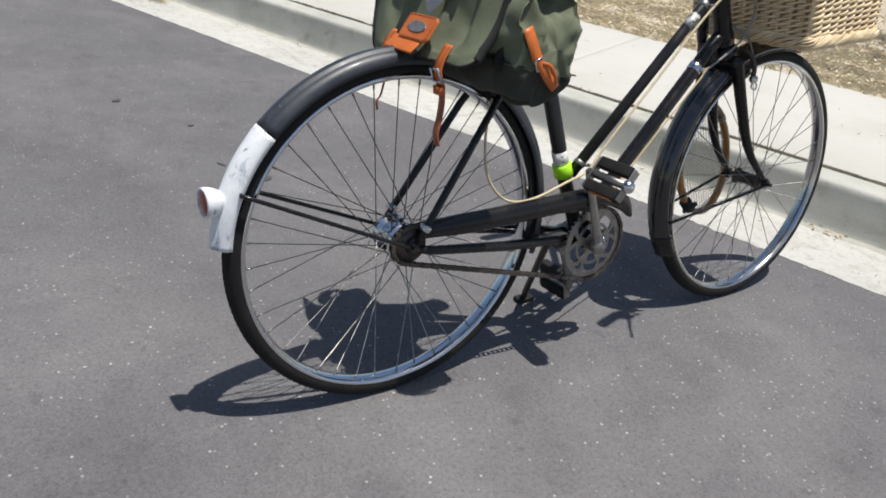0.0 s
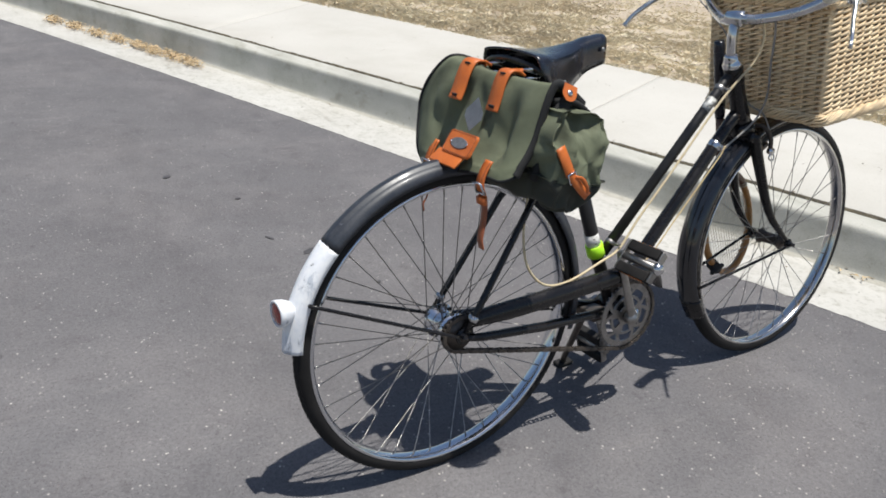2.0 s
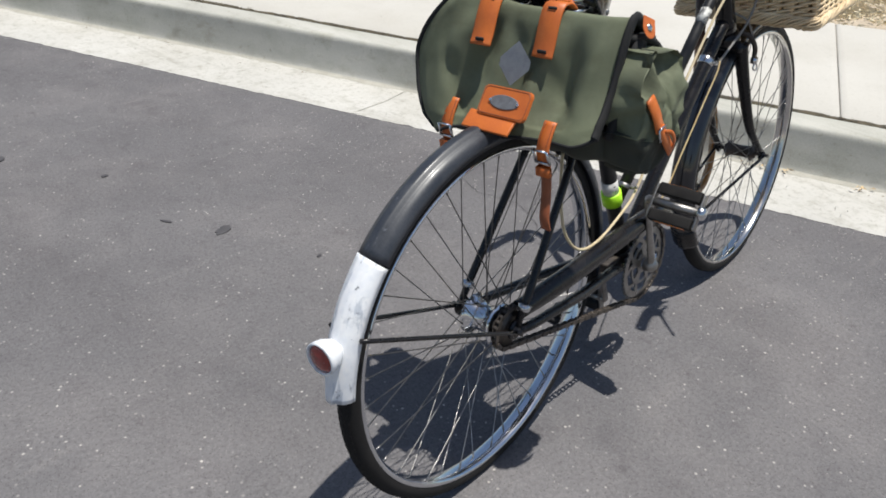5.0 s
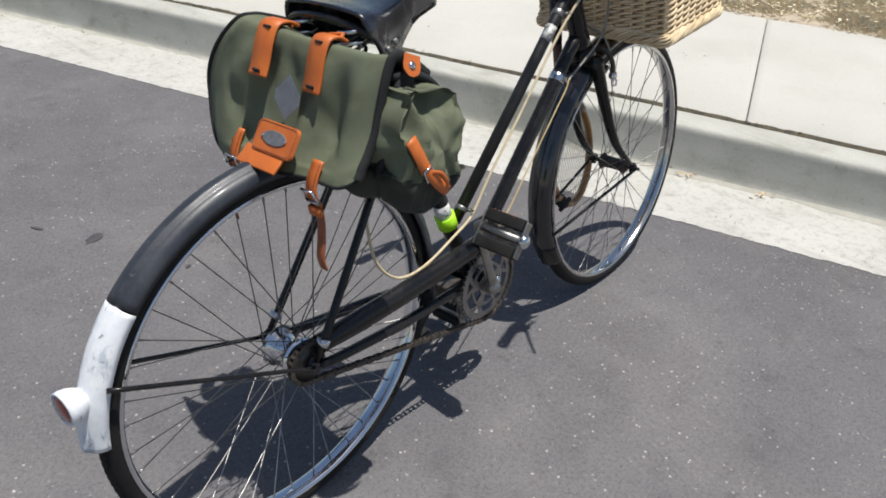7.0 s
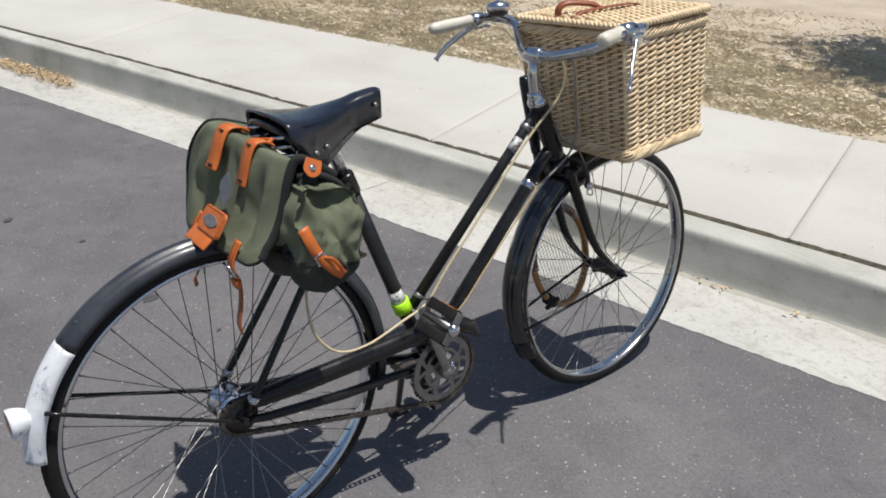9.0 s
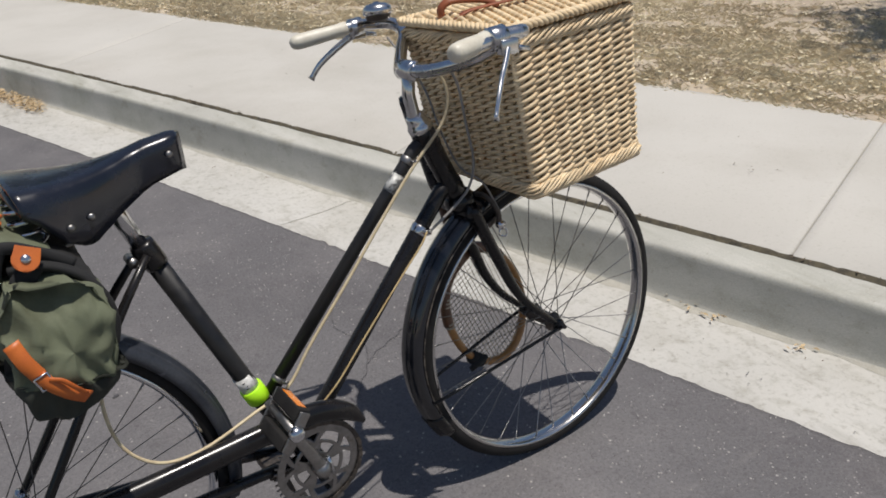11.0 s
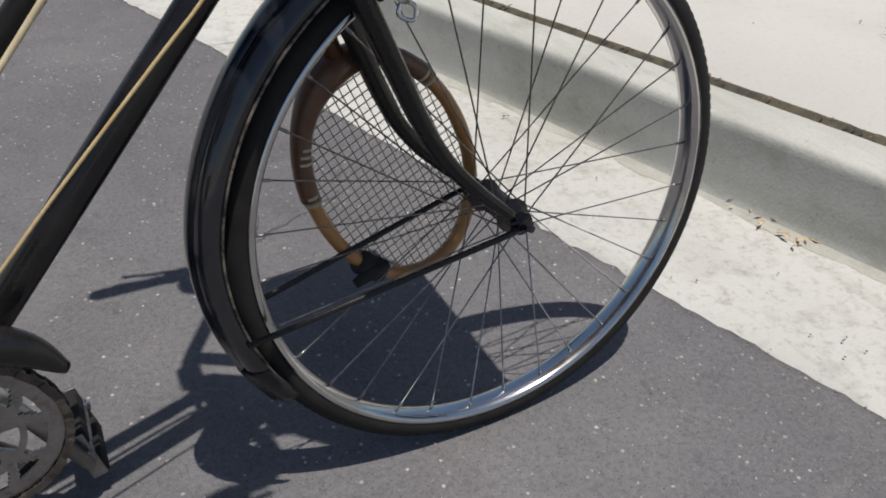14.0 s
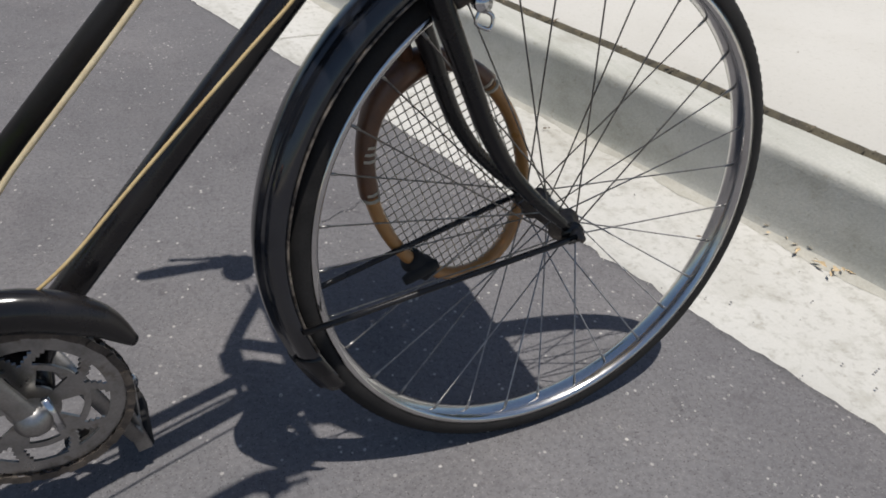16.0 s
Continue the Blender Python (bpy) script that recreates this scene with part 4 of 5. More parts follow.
def chain():
    bm = bmesh.new()
    r1, r2 = 0.0365, 0.0845
    a, b = Vector((0, -0.047, 0.331)), RING.copy()
    d = (b - a)
    base = math.atan2(d.z, d.x)
    off = math.asin((r2 - r1) / d.length)
    pts = []
    up, lo = base + math.pi / 2 + off, base - math.pi / 2 - off
    n1 = 10
    for k in range(n1 + 1):
        t = up + (lo + 2 * math.pi - up) * k / n1
        pts.append(a + Vector((math.cos(t) * r1, 0, math.sin(t) * r1)))
    for k in range(24):
        t = lo + (up - lo) * k / 23
        pts.append(b + Vector((math.cos(t) * r2, 0, math.sin(t) * r2)))
    pts.append(pts[0])
    # walk the loop in links
    seg = []
    for p, q in zip(pts, pts[1:]):
        n = max(1, round((q - p).length / 0.0127))
        for i in range(n):
            seg.append((p.lerp(q, i / n), p.lerp(q, (i + 1) / n)))
    for i, (p, q) in enumerate(seg):
        c = (p + q) / 2
        ang = math.atan2(-(q - p).z, (q - p).x)
        w = 0.0052 if i % 2 else 0.0036
        m = Matrix.Translation(c) @ Matrix.Rotation(ang, 4, "Y")
        for s in (-1, 1):
            block(((q - p).length * 1.35, 0.0012, 0.0078), m @ Matrix.Translation((0, s * w, 0)), 0.0, bm)
        join(bm, tube([p + Vector((0, -0.005, 0)), p + Vector((0, 0.005, 0))], 0.0036, 6))
    return bm


part("chain", chain(), GREASE, bicycle, "oily roller chain", AS_IS, smooth=False)

# the chain guard is a long shallow channel that hooks over the chainring
path = smooth_path([(0.020, -0.052, 0.359), (0.13, -0.054, 0.360), (0.25, -0.055, 0.364), (0.36, -0.056, 0.370), (0.43, -0.056, 0.373), (0.49, -0.056, 0.369), (0.54, -0.055, 0.347), (0.571, -0.054, 0.313)], 8)
rows = []
for i, p in enumerate(path):
    t = (path[min(i + 1, len(path) - 1)] - path[max(i - 1, 0)]).normalized()
    up = Vector((-t.z, 0, t.x))
    u = i / (len(path) - 1)
    h = 0.021 if u < 0.72 else 0.021 * (1 - 0.75 * ((u - 0.72) / 0.28) ** 2.2)
    h *= min(1, 0.75 + u * 2)
    w = 0.017 if u < 0.8 else 0.017 * (1 - 0.6 * (u - 0.8) / 0.2)
    row = []
    for k in range(13):
        a = radians(-95 + 275 * k / 12)
        row.append(p + up * (h * math.sin(a)) + Vector((0, -w * math.cos(a), 0)))
    rows.append(row)
fix("chain_guard", surface(rows, 0.0012), BLACK, "glossy black hockey-stick chain guard", AS_IS)

# kickstand
foot = BIKE.inverted() @ Vector((0.485, 0.145, 0.008))
stand = fix("kickstand", tube([(0.415, 0.025, 0.255), (0.425, 0.045, 0.225), foot + Vector((-0.004, -0.006, 0.02)), foot], [0.009, 0.0085, 0.0075, 0.0075], 12), GREASE, "dark steel kickstand leg", AS_IS)
part("stand_clamp", block((0.05, 0.07, 0.022), Matrix.Translation((0.412, 0.005, 0.262)), 0.004), GREASE, stand, "steel stand clamp")
part("stand_foot", block((0.05, 0.026, 0.012), Matrix.Translation(foot) @ Matrix.Rotation(radians(LEANING), 4, "X"), 0.004), RUBBER, stand, "black rubber foot")

# cables
cream = smooth_path([(0.735, -0.052, 0.887), (0.753, -0.050, 0.858), (0.756, -0.046, 0.822), (0.744, -0.038, 0.788), (0.706, -0.026, 0.742), (0.656, -0.021, 0.687), (0.548, -0.021, 0.566), (0.464, -0.020, 0.474), (0.411, -0.022, 0.413),
                     (0.345, -0.034, 0.398), (0.255, -0.040, 0.376), (0.190, -0.040, 0.383), (0.147, -0.036, 0.430), (0.137, -0.030, 0.500), (0.150, -0.02, 0.570)], 8)
fix("brake_cable", tube(cream, 0.0027, 8), CREAM, "cream brake cable looping to the rear")
grey = smooth_path([(0.745, -0.075, 0.892), (0.768, -0.066, 0.855), (0.785, -0.056, 0.790), (0.800, -0.050, 0.72), (0.794, -0.040, 0.672), (0.765, -0.032, 0.640), (0.712, -0.027, 0.606)], 8)
fix("gear_cable", tube(grey, 0.0024, 8), GREYCABLE, "grey gear cable")
fix("gear_cable", tube(smooth_path([(0.760, -0.0335, 0.628), (0.742, -0.038, 0.608), (0.700, -0.0410, 0.569), (0.600, -0.0478, 0.474), (0.530, -0.0525, 0.406), (0.470, -0.050, 0.360)], 6), 0.0017, 8), TAN_CABLE, "tan gear cable running down to the chain guard", AS_IS)
fix("brake_cable", tube(smooth_path([(0.775, 0.16, 0.92), (0.785, 0.07, 0.84), (0.790, 0.030, 0.76), (0.808, 0.004, 0.695), (0.832, -0.028, 0.668), (0.856, -0.046, 0.607)], 8), 0.0019, 8), GREYCABLE, "grey front brake cable")

# front brake caliper
bm = sweep(bmesh.new(), smooth_path([(0.893, 0.0, 0.660), (0.900, -0.036, 0.660), (0.912, -0.052, 0.632), (0.919, -0.050, 0.598)], 5), 0.0055, 8, flat=0.7)
join(bm, sweep(bmesh.new(), smooth_path([(0.893, 0.0, 0.660), (0.900, 0.036, 0.660), (0.912, 0.047, 0.632), (0.918, 0.036, 0.598)], 5), 0.0055, 8, flat=0.7))
caliper = fix("front_brake", bm, GREASE, "dark steel caliper brake on the fork crown", WHEEL_TURN)
for s in (-1, 1):
    part("brake_block", block((0.040, 0.010, 0.012), Matrix.Translation((0.921, s * 0.026, 0.603)) @ Matrix.Rotation(radians(-28), 4, "Y"), 0.003), GREASE, caliper, "brake block in a dark shoe")
part("cable_anchor", turned([(-0.006, 0.009), (0.006, 0.009)], (0.919, -0.052, 0.600), (0, 1, 0), 12), CHROME, caliper)
part("adjuster", tube(smooth_path([(0.917, -0.054, 0.595), (0.929, -0.056, 0.588), (0.927, -0.056, 0.576), (0.913, -0.054, 0.582), (0.917, -0.054, 0.595)], 4), 0.0022, 6), CHROME, caliper)


# saddle
SKIRT = [(0.0, 0.028), (0.08, 0.042), (0.17, 0.066), (0.25, 0.081), (0.33, 0.085), (0.42, 0.075), (0.55, 0.062), (0.75, 0.052), (1.0, 0.046)]


def saddle():
    rows = []
    n = 26
    for i in range(n + 1):
        u = i / n
        x = 0.110 + 0.220 * u
        half = 0.022 + 0.074 * max(0.0, 1 - u * 1.45) ** 1.05 + 0.005 * math.sin(math.pi * u)
        if u < 0.10:
            half *= 0.93 + 0.07 * u / 0.10
        if u > 0.92:
            half *= math.sqrt(max(0.04, 1 - ((u - 0.92) / 0.085) ** 2))
        top = 0.848 - 0.008 * math.sin(math.pi * min(u * 1.3, 1)) + 0.020 * u ** 2
        if u > 0.95:
            top -= 0.006 * (u - 0.95) / 0.05
        drop = 0.030
        for (u0, d0), (u1, d1) in zip(SKIRT, SKIRT[1:]):
            if u0 <= u <= u1:
                drop = d0 + (d1 - d0) * (u - u0) / (u1 - u0)
        row = []
        for k in range(21):
            v = -1 + 2 * k / 20
            a = abs(v)
            if a < 0.55:
                y = half * 0.86 * a / 0.55
                z = top - 0.007 * (a / 0.55) ** 2
            else:
                w = (a - 0.55) / 0.45
                y = half * (0.86 + 0.12 * math.sin(w * math.pi / 2) - 0.10 * w * w * (1 if u > 0.2 else 0))
                z = top - 0.007 - drop * w ** 1.2
            row.append((x - (0.012 * (1 - a) if u < 0.04 else 0), math.copysign(y, v), z))
        rows.append(row)
    return surface(rows, 0.004)


seat = fix("saddle", saddle(), LEATHER_BLACK, "glossy black leather saddle with rivets")
part("cantle_plate", tube(smooth_path([(0.116, -0.084, 0.812), (0.106, -0.05, 0.824), (0.103, 0, 0.829), (0.106, 0.05, 0.824), (0.116, 0.084, 0.812)], 5), 0.007, 8), BLACK, seat, "black steel cantle plate")
for s in (-1, 1):
    coil = [Vector((0.112 + 0.019 * math.cos(a), s * 0.050 + 0.019 * math.sin(a), 0.745 + 0.078 * a / (10 * math.pi))) for a in (i * math.pi / 6 for i in range(61))]
    part("spring", tube(coil, 0.0028, 8), RIM, seat, "coiled saddle spring")
    part("rail", tube(smooth_path([(0.115, s * 0.045, 0.748), (0.16, s * 0.03, 0.752), (0.22, s * 0.022, 0.775), (0.28, s * 0.014, 0.806), (0.312, s * 0.006, 0.828)], 5), 0.0038, 8), STEEL, seat, "steel saddle rail")
    for x, z, y in ((0.158, 0.784, 0.074), (0.186, 0.788, 0.060), (0.306, 0.838, 0.026)):
        part("rivet", turned([(0, 0.005), (0.0015, 0.0045), (0.0025, 0.002)], (x, s * y, z), (0, s, 0.1), 12), STEEL, seat, "")
part("saddle_clip", block((0.03, 0.06, 0.026), Matrix.Translation((0.214, 0, 0.783)), 0.006), STEEL, seat, "steel saddle clip")
# ---------------------------------------------------------------- saddlebag, strapped behind the saddle
BAG_LIFE = LIFE @ Matrix.Translation((-0.004, 0, 0.008))
bag = thing("saddlebag", BIKE, "olive green canvas saddlebag with orange leather straps, hung behind the saddle", "saddlebag", base=(0.12, 0, 0.60), drawn=BAG_LIFE)
BODY = [(0.076, 0.780), (0.092, 0.775), (0.116, 0.759), (0.146, 0.732), (0.168, 0.690), (0.168, 0.640), (0.155, 0.612), (0.105, 0.600), (0.064, 0.604), (0.044, 0.620), (0.042, 0.655), (0.058, 0.715), (0.066, 0.758)]


def outline(y, half, grow=0.0):
    """The bag's cross-section at y, drawn in and wrinkled towards its ends."""
    u = abs(y) / half
    pinch = 1 - 0.12 * max(0, u - 0.72) ** 1.0 / 0.28
    cx, cz = 0.105, 0.690
    pts = smooth_path([(x, y, z) for x, z in BODY], 4, closed=True)
    out = []
    for p in pts:
        w = 0.007 * noise.noise((p.x * 16, y * 14, p.z * 16)) + 0.004 * noise.noise((p.x * 40, y * 30, p.z * 40))
        d = Vector((p.x - cx, 0, p.z - cz))
        s = pinch + (w + grow) / max(d.length, 0.03)
        out.append((cx + d.x * s, y + 0.004 * noise.noise((p.x * 20, p.z * 20, 3)), cz + d.z * s - 0.012 * (1 - math.cos(u * 1.4)) - (0.036 * max(0.0, (y - 0.05) / 0.10) ** 1.3 * min(1.0, d.z / 0.06) if d.z > 0 else 0)))
    return out


HALF = 0.152
rows = [outline(-HALF + 2 * HALF * i / 30 + 0.004, HALF + 0.004) for i in range(31)]
bm = bmesh.new()
grid = [[bm.verts.new(p) for p in r] for r in rows]
n = len(rows[0])
for a, b in zip(grid, grid[1:]):
    for k in range(n):
        bm.faces.new((a[k], a[(k + 1) % n], b[(k + 1) % n], b[k]))
for g in (grid[0], grid[-1]):
    mid = bm.verts.new(sum((v.co for v in g), Vector()) / n + Vector((0, 0.012 * (-1 if g is grid[0] else 1), 0)))
    for k in range(n):
        bm.faces.new((g[k], g[(k + 1) % n], mid))
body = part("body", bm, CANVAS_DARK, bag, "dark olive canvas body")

# the flap folds over the top and hangs down the back; a few long folds run between its straps and corners
FOLDS = [(0.30, 0.30, 0.80, 0.92, 0.012, 0.14), (0.62, 0.22, 0.95, 0.60, -0.009, 0.09), (0.10, 0.42, 0.52, 0.95, -0.011, 0.09), (-0.45, 0.34, -0.26, 0.98, 0.013, 0.10),
         (-0.66, 0.30, -0.56, 0.95, -0.013, 0.075), (-0.20, 0.46, -0.45, 0.80, -0.010, 0.07), (-0.90, 0.30, -0.74, 0.95, 0.010, 0.07), (0.05, 0.46, -0.15, 0.60, -0.010, 0.08),
         (0.12, 0.36, 0.28, 0.62, -0.010, 0.07), (0.72, 0.55, 0.40, 0.86, -0.006, 0.05), (-0.36, 0.62, -0.80, 0.86, -0.005, 0.045)]


def fold_share(v, u, v0, u0, v1, u1, wide):
    """How much of a fold that runs from (v0, u0) to (v1, u1) lies at (v, u)."""
    d, e = Vector((v1 - v0, u1 - u0)), Vector((v - v0, u - u0))
    k = max(0.0, min(1.0, e.dot(d) / d.length_squared))
    return math.exp(-((e - d * k).length / wide) ** 2) * math.sin(math.pi * (0.12 + 0.76 * k))


FLAP = [(0.132, 0.765), (0.113, 0.779), (0.093, 0.791), (0.076, 0.800), (0.063, 0.801), (0.054, 0.786), (0.046, 0.762), (0.039, 0.733), (0.029, 0.700), (0.014, 0.670), (-0.001, 0.648), (-0.008, 0.634)]
rows = []
for i in range(57):
    v = -1 + 2 * i / 56
    row = []
    for j, p in enumerate(smooth_path([(x, 0, z) for x, z in FLAP], 5)):
        u = j / 55
        if v > 0:
            # the empty half is narrow along the top, widest below the patch, and drawn in at its free corner
            k = min(1.0, max(0.0, (u - 0.26) / 0.44))
            half = 0.090 + 0.078 * k * k * (3 - 2 * k) - 0.056 * max(0.0, (u - 0.62) / 0.38) ** 2.0
        else:
            half = 0.166 + 0.015 * max(0.0, 0.75 - u) * min(1.0, max(0.0, u - 0.12) / 0.2)
        y = v * half + 0.006
        sag = 0.005 * v * v * (0.3 + u) + (0.014 * (abs(v) - 0.84) / 0.16 if abs(v) > 0.84 else 0)
        if v > 0:
            # the empty half bulges backwards
            sag = -0.024 * v * math.sin(math.pi * min(1.0, u * 1.05)) + (0.010 * (v - 0.85) / 0.15 if v > 0.85 else 0)
        w = 0.0035 * noise.noise((y * 9, p.z * 8, 2)) + 0.0012 * noise.noise((y * 42, p.z * 33, 5))
        for v0, u0, v1, u1, amp, wide in FOLDS:
            w += amp * fold_share(v, u, v0, u0, v1, u1, wide)
        w *= max(0.0, 1 - abs(v) ** 5) * max(0.12, min(1.0, (u - 0.42) / 0.22))
        row.append((p.x + sag - w, y, p.z + (0.026 if v > 0 else 0.005) * v * (1 - u) + w * 0.5 - 0.024 * v * v * u ** 2 * (1 if v > 0 else -0.45) + (0.012 * ((abs(v) - 0.8) / 0.2) ** 2 * u ** 4 if abs(v) > 0.8 else 0) - (0.004 * math.cos(v * 6) if u > 0.9 else 0)))
    rows.append(row)
edges = [rows[0], rows[-1], [r[-1] for r in rows]]
part("flap", surface(rows, 0.003), CANVAS, bag, "olive green canvas flap with creases")
for e, r in zip(edges, (0.0078, 0.0036, 0.0026)):
    part("binding", sweep(bmesh.new(), [Vector(p) + Vector((-0.001, 0, 0)) for p in e], r, 8, flat=0.55), TAPE, bag, "black webbing binding on the flap edge")


def banded(x, z, low, high):
    """Keeps z above or below the line where the black base meets the canvas, which climbs towards the back."""
    climb = 0.020 * max(0.0, 1 - max(0.0, x - 0.045) / 0.075)
    if low is not None:
        return max(z, low + climb)
    return min(z, high + climb)


def pocket(s):
    """A small side pocket: green canvas above, a black base and gusset, a flap and a buckled strap."""
    ring = [(0.054, 0.705), (0.064, 0.748), (0.084, 0.768), (0.112, 0.765), (0.142, 0.748), (0.163, 0.716), (0.168, 0.672), (0.160, 0.632), (0.138, 0.607), (0.110, 0.597), (0.076, 0.600), (0.056, 0.618), (0.050, 0.660)]
    shells = {}
    for name, low, high in (("side_pocket", 0.632, None), ("pocket_base", None, 0.636)):
        rows = []
        for i in range(37):
            u = i / 36
            y = 0.140 + (0.066 if s < 0 else 0.03) * min(1, u * 1.35)
            k = 1.0 if u < 0.70 else math.cos(math.pi / 2 * min(0.9995, (u - 0.70) / 0.30)) ** 0.8
            row = []
            for p in smooth_path([(x, 0, z) for x, z in ring], 6, closed=True):
                x, z = (p.x - 0.116) * k + 0.116 + (0.03 if s > 0 else 0), (p.z - 0.676) * k + 0.676
                fold = 0.030 * (0.20 - abs(noise.noise((x * 21 + z * 6, min(u, 0.7) * 0.6, z * 9 - x * 12)))) + 0.018 * (0.18 - abs(noise.noise((x * 34, min(u, 0.7) * 1.2, z * 30)))) + 0.003 * noise.noise((x * 80, u, z * 70))
                row.append((x + fold * (0.4 * k if u > 0.7 else 1), s * (y + fold * (0.2 + 0.8 * min(1.0, (u - 0.7) / 0.1) if u > 0.7 else 0.2) + 0.010 * (1 - k) - 0.02 * max(0, z - 0.70) / 0.06 * (u > 0.7)), banded(x, z + fold * 0.6 * k, low, high)))
            rows.append(row)
        shells[name] = surface(rows, 0, closed_u=True)
    body_ = part("side_pocket", shells["side_pocket"], CANVAS, bag, "creased olive green canvas side pocket")
    part("pocket_base", shells["pocket_base"], CANVAS_DARK, body_, "black base of the pocket")
    part("gusset", sweep(bmesh.new(), smooth_path([(0.164, s * 0.172, 0.655), (0.171, s * 0.170, 0.680), (0.167, s * 0.168, 0.716), (0.146, s * 0.166, 0.750), (0.114, s * 0.162, 0.769), (0.080, s * 0.158, 0.772)], 5), 0.0105, 10, flat=0.6), TAPE, body_, "black webbing gusset")
    # a buckled strap closes the pocket; its tail sticks out past the buckle
    part("pocket_strap", strap(smooth_path([(0.060, s * 0.209, 0.7070), (0.067, s * 0.2170, 0.6850), (0.078, s * 0.2190, 0.6610)], 4), 0.018, 0.003, (0.85, 0, 0.35)), LEATHER, body_, "orange leather pocket strap")
    frame_ = [(0.070, 0.663), (0.084, 0.668), (0.089, 0.652), (0.075, 0.647)]
    part("buckle", sweep(bmesh.new(), [Vector((x, s * 0.2225, z)) for x, z in frame_], 0.0018, 6, closed=True), CHROME, body_, "small steel buckle")
    part("pocket_strap", strap(smooth_path([(0.076, s * 0.221, 0.6650), (0.088, s * 0.2235, 0.6480), (0.102, s * 0.2230, 0.6330), (0.117, s * 0.2200, 0.6210)], 4), 0.016, 0.003, (0.75, 0, 0.6)), LEATHER, body_, "orange leather strap tail")
    part("pocket_strap", sweep(bmesh.new(), smooth_path([Vector(p) for p in ((0.084, s * 0.224, 0.6590), (0.096, s * 0.228, 0.6550), (0.107, s * 0.228, 0.6410), (0.116, s * 0.222, 0.6270))], 5), 0.0030, 8, flat=0.4), LEATHER, body_, "looped orange strap")


pocket(-1)
rows = []
for i in range(41):
    y = -0.158 + 0.316 * i / 40
    r = 0.007 * noise.noise((y * 30, 0, 3)) + 0.004 * noise.noise((y * 75, 1, 3))
    rows.append([(0.112, y, 0.772), (0.127 + r, y, 0.765 + r), (0.147 + r * 1.6, y * 1.02, 0.751), (0.164 + r, y * 1.04, 0.734), (0.172, y * 1.02, 0.705)])
part("collar", surface(rows, 0.002), TAPE, bag, "gathered black inner collar")
for s in (-1, 1):
    part("side_strip", strap(smooth_path([(0.116, s * 0.160, 0.772), (0.094, s * 0.166, 0.762), (0.078, s * 0.168, 0.722), (0.064, s * 0.166, 0.676), (0.056, s * 0.158, 0.640)], 5), 0.028, 0.010, (1, 0, -0.35)), TAPE, bag, "black webbing panel between flap and pocket")

# straps: over the top to the saddle, down the back to buckles, and their hanging ends
for y, x0 in ((0.046, 0.0), (-0.056, 0.0)):
    top = smooth_path([(0.090, y, 0.8005), (0.083, y, 0.8055), (0.074, y, 0.8090), (0.0590, y, 0.8070), (0.0480, y, 0.788), (0.0385, y, 0.758), (0.0325, y, 0.742)], 5)
    if y > 0:
        top = [Vector((p.x - 0.009 * (i / (len(top) - 1)) ** 1.5, p.y, p.z + 0.006)) for i, p in enumerate(top)]
    st = part("top_strap", strap(top, 0.034, 0.004, (-0.15, 1, 0.06) if y > 0 else (0, 1, 0)), LEATHER, bag, "orange leather strap from saddle to flap")
    for x, z, tilt in ((0.0565, 0.8040, 45), (0.0340, 0.7500, 73)):
        shift = (0.009 if z < 0.78 else 0.004) if y > 0 else 0.0
        part("slot", block((0.005, 0.014, 0.003), Matrix.Translation((x - 0.002 - shift, y, z + 0.0005 + (0.006 if y > 0 else 0))) @ Matrix.Rotation(radians(tilt), 4, "Y"), 0.001), TAPE, st, "")
    part("keeper", tube([(0.080, y - 0.014, 0.807), (0.092, y - 0.004, 0.808), (0.082, y + 0.012, 0.807)], 0.0032, 8), LEATHER, st, "orange leather loop at the saddle")
for y in (0.084, -0.096):
    out = 0.012 if y < 0 else 0.005
    st = part("bottom_strap", strap(smooth_path([(0.016 - out, y, 0.667), (0.004 - out, y, 0.648), (-0.004 - out * 0.8, y, 0.628), (-0.003 - out * 0.3, y, 0.606)], 4), 0.020, 0.0035, (0, 1, 0)), LEATHER, bag, "orange leather strap with a buckle")
    bm = tube([(-0.009 - out, y - 0.0115, 0.632), (-0.009 - out, y + 0.0115, 0.632)], 0.0018, 8)
    for a, b in (((y - 0.0115), 0), ((y + 0.0115), 0)):
        join(bm, tube([(-0.009 - out, a, 0.632), (-0.006 - out * 0.5, a, 0.612)], 0.0022, 8))
    join(bm, tube([(-0.006 - out * 0.5, y - 0.0115, 0.612), (-0.006 - out * 0.5, y + 0.0115, 0.612)], 0.0022, 8))
    part("buckle", bm, CHROME, st, "small steel buckle")
    for dy in (-0.0068, 0.0068):
        part("stitching", tube(smooth_path([(0.0128 - out, y + dy, 0.6668), (0.0012 - out, y + dy, 0.6478), (-0.0040 - out, y + dy, 0.6370)], 4), 0.0006, 5), LEATHER_DARK, st, "row of dark stitching")
    part("keeper", strap([(-0.010, y, 0.605), (-0.008, y, 0.592)], 0.023, 0.008, (0, 1, 0)), LEATHER, st, "orange leather keeper loop")
    sway = 0.012 if y < 0 else -0.004
    low = 0.0 if y < 0 else -0.014
    part("strap_end", strap(smooth_path([(-0.004, y, 0.606), (-0.004, y - sway * 0.2, 0.582), (-0.009, y - sway * 0.5, 0.556), (-0.016, y - sway * 0.8, 0.533 - low * 0.8), (-0.014, y - sway, 0.515 - low)], 4), 0.017 if y < 0 else 0.011, 0.003, (0.1, 0.99, 0) if y < 0 else (0.6, 0.8, 0)), LEATHER_DARK, st, "hanging brown strap end")
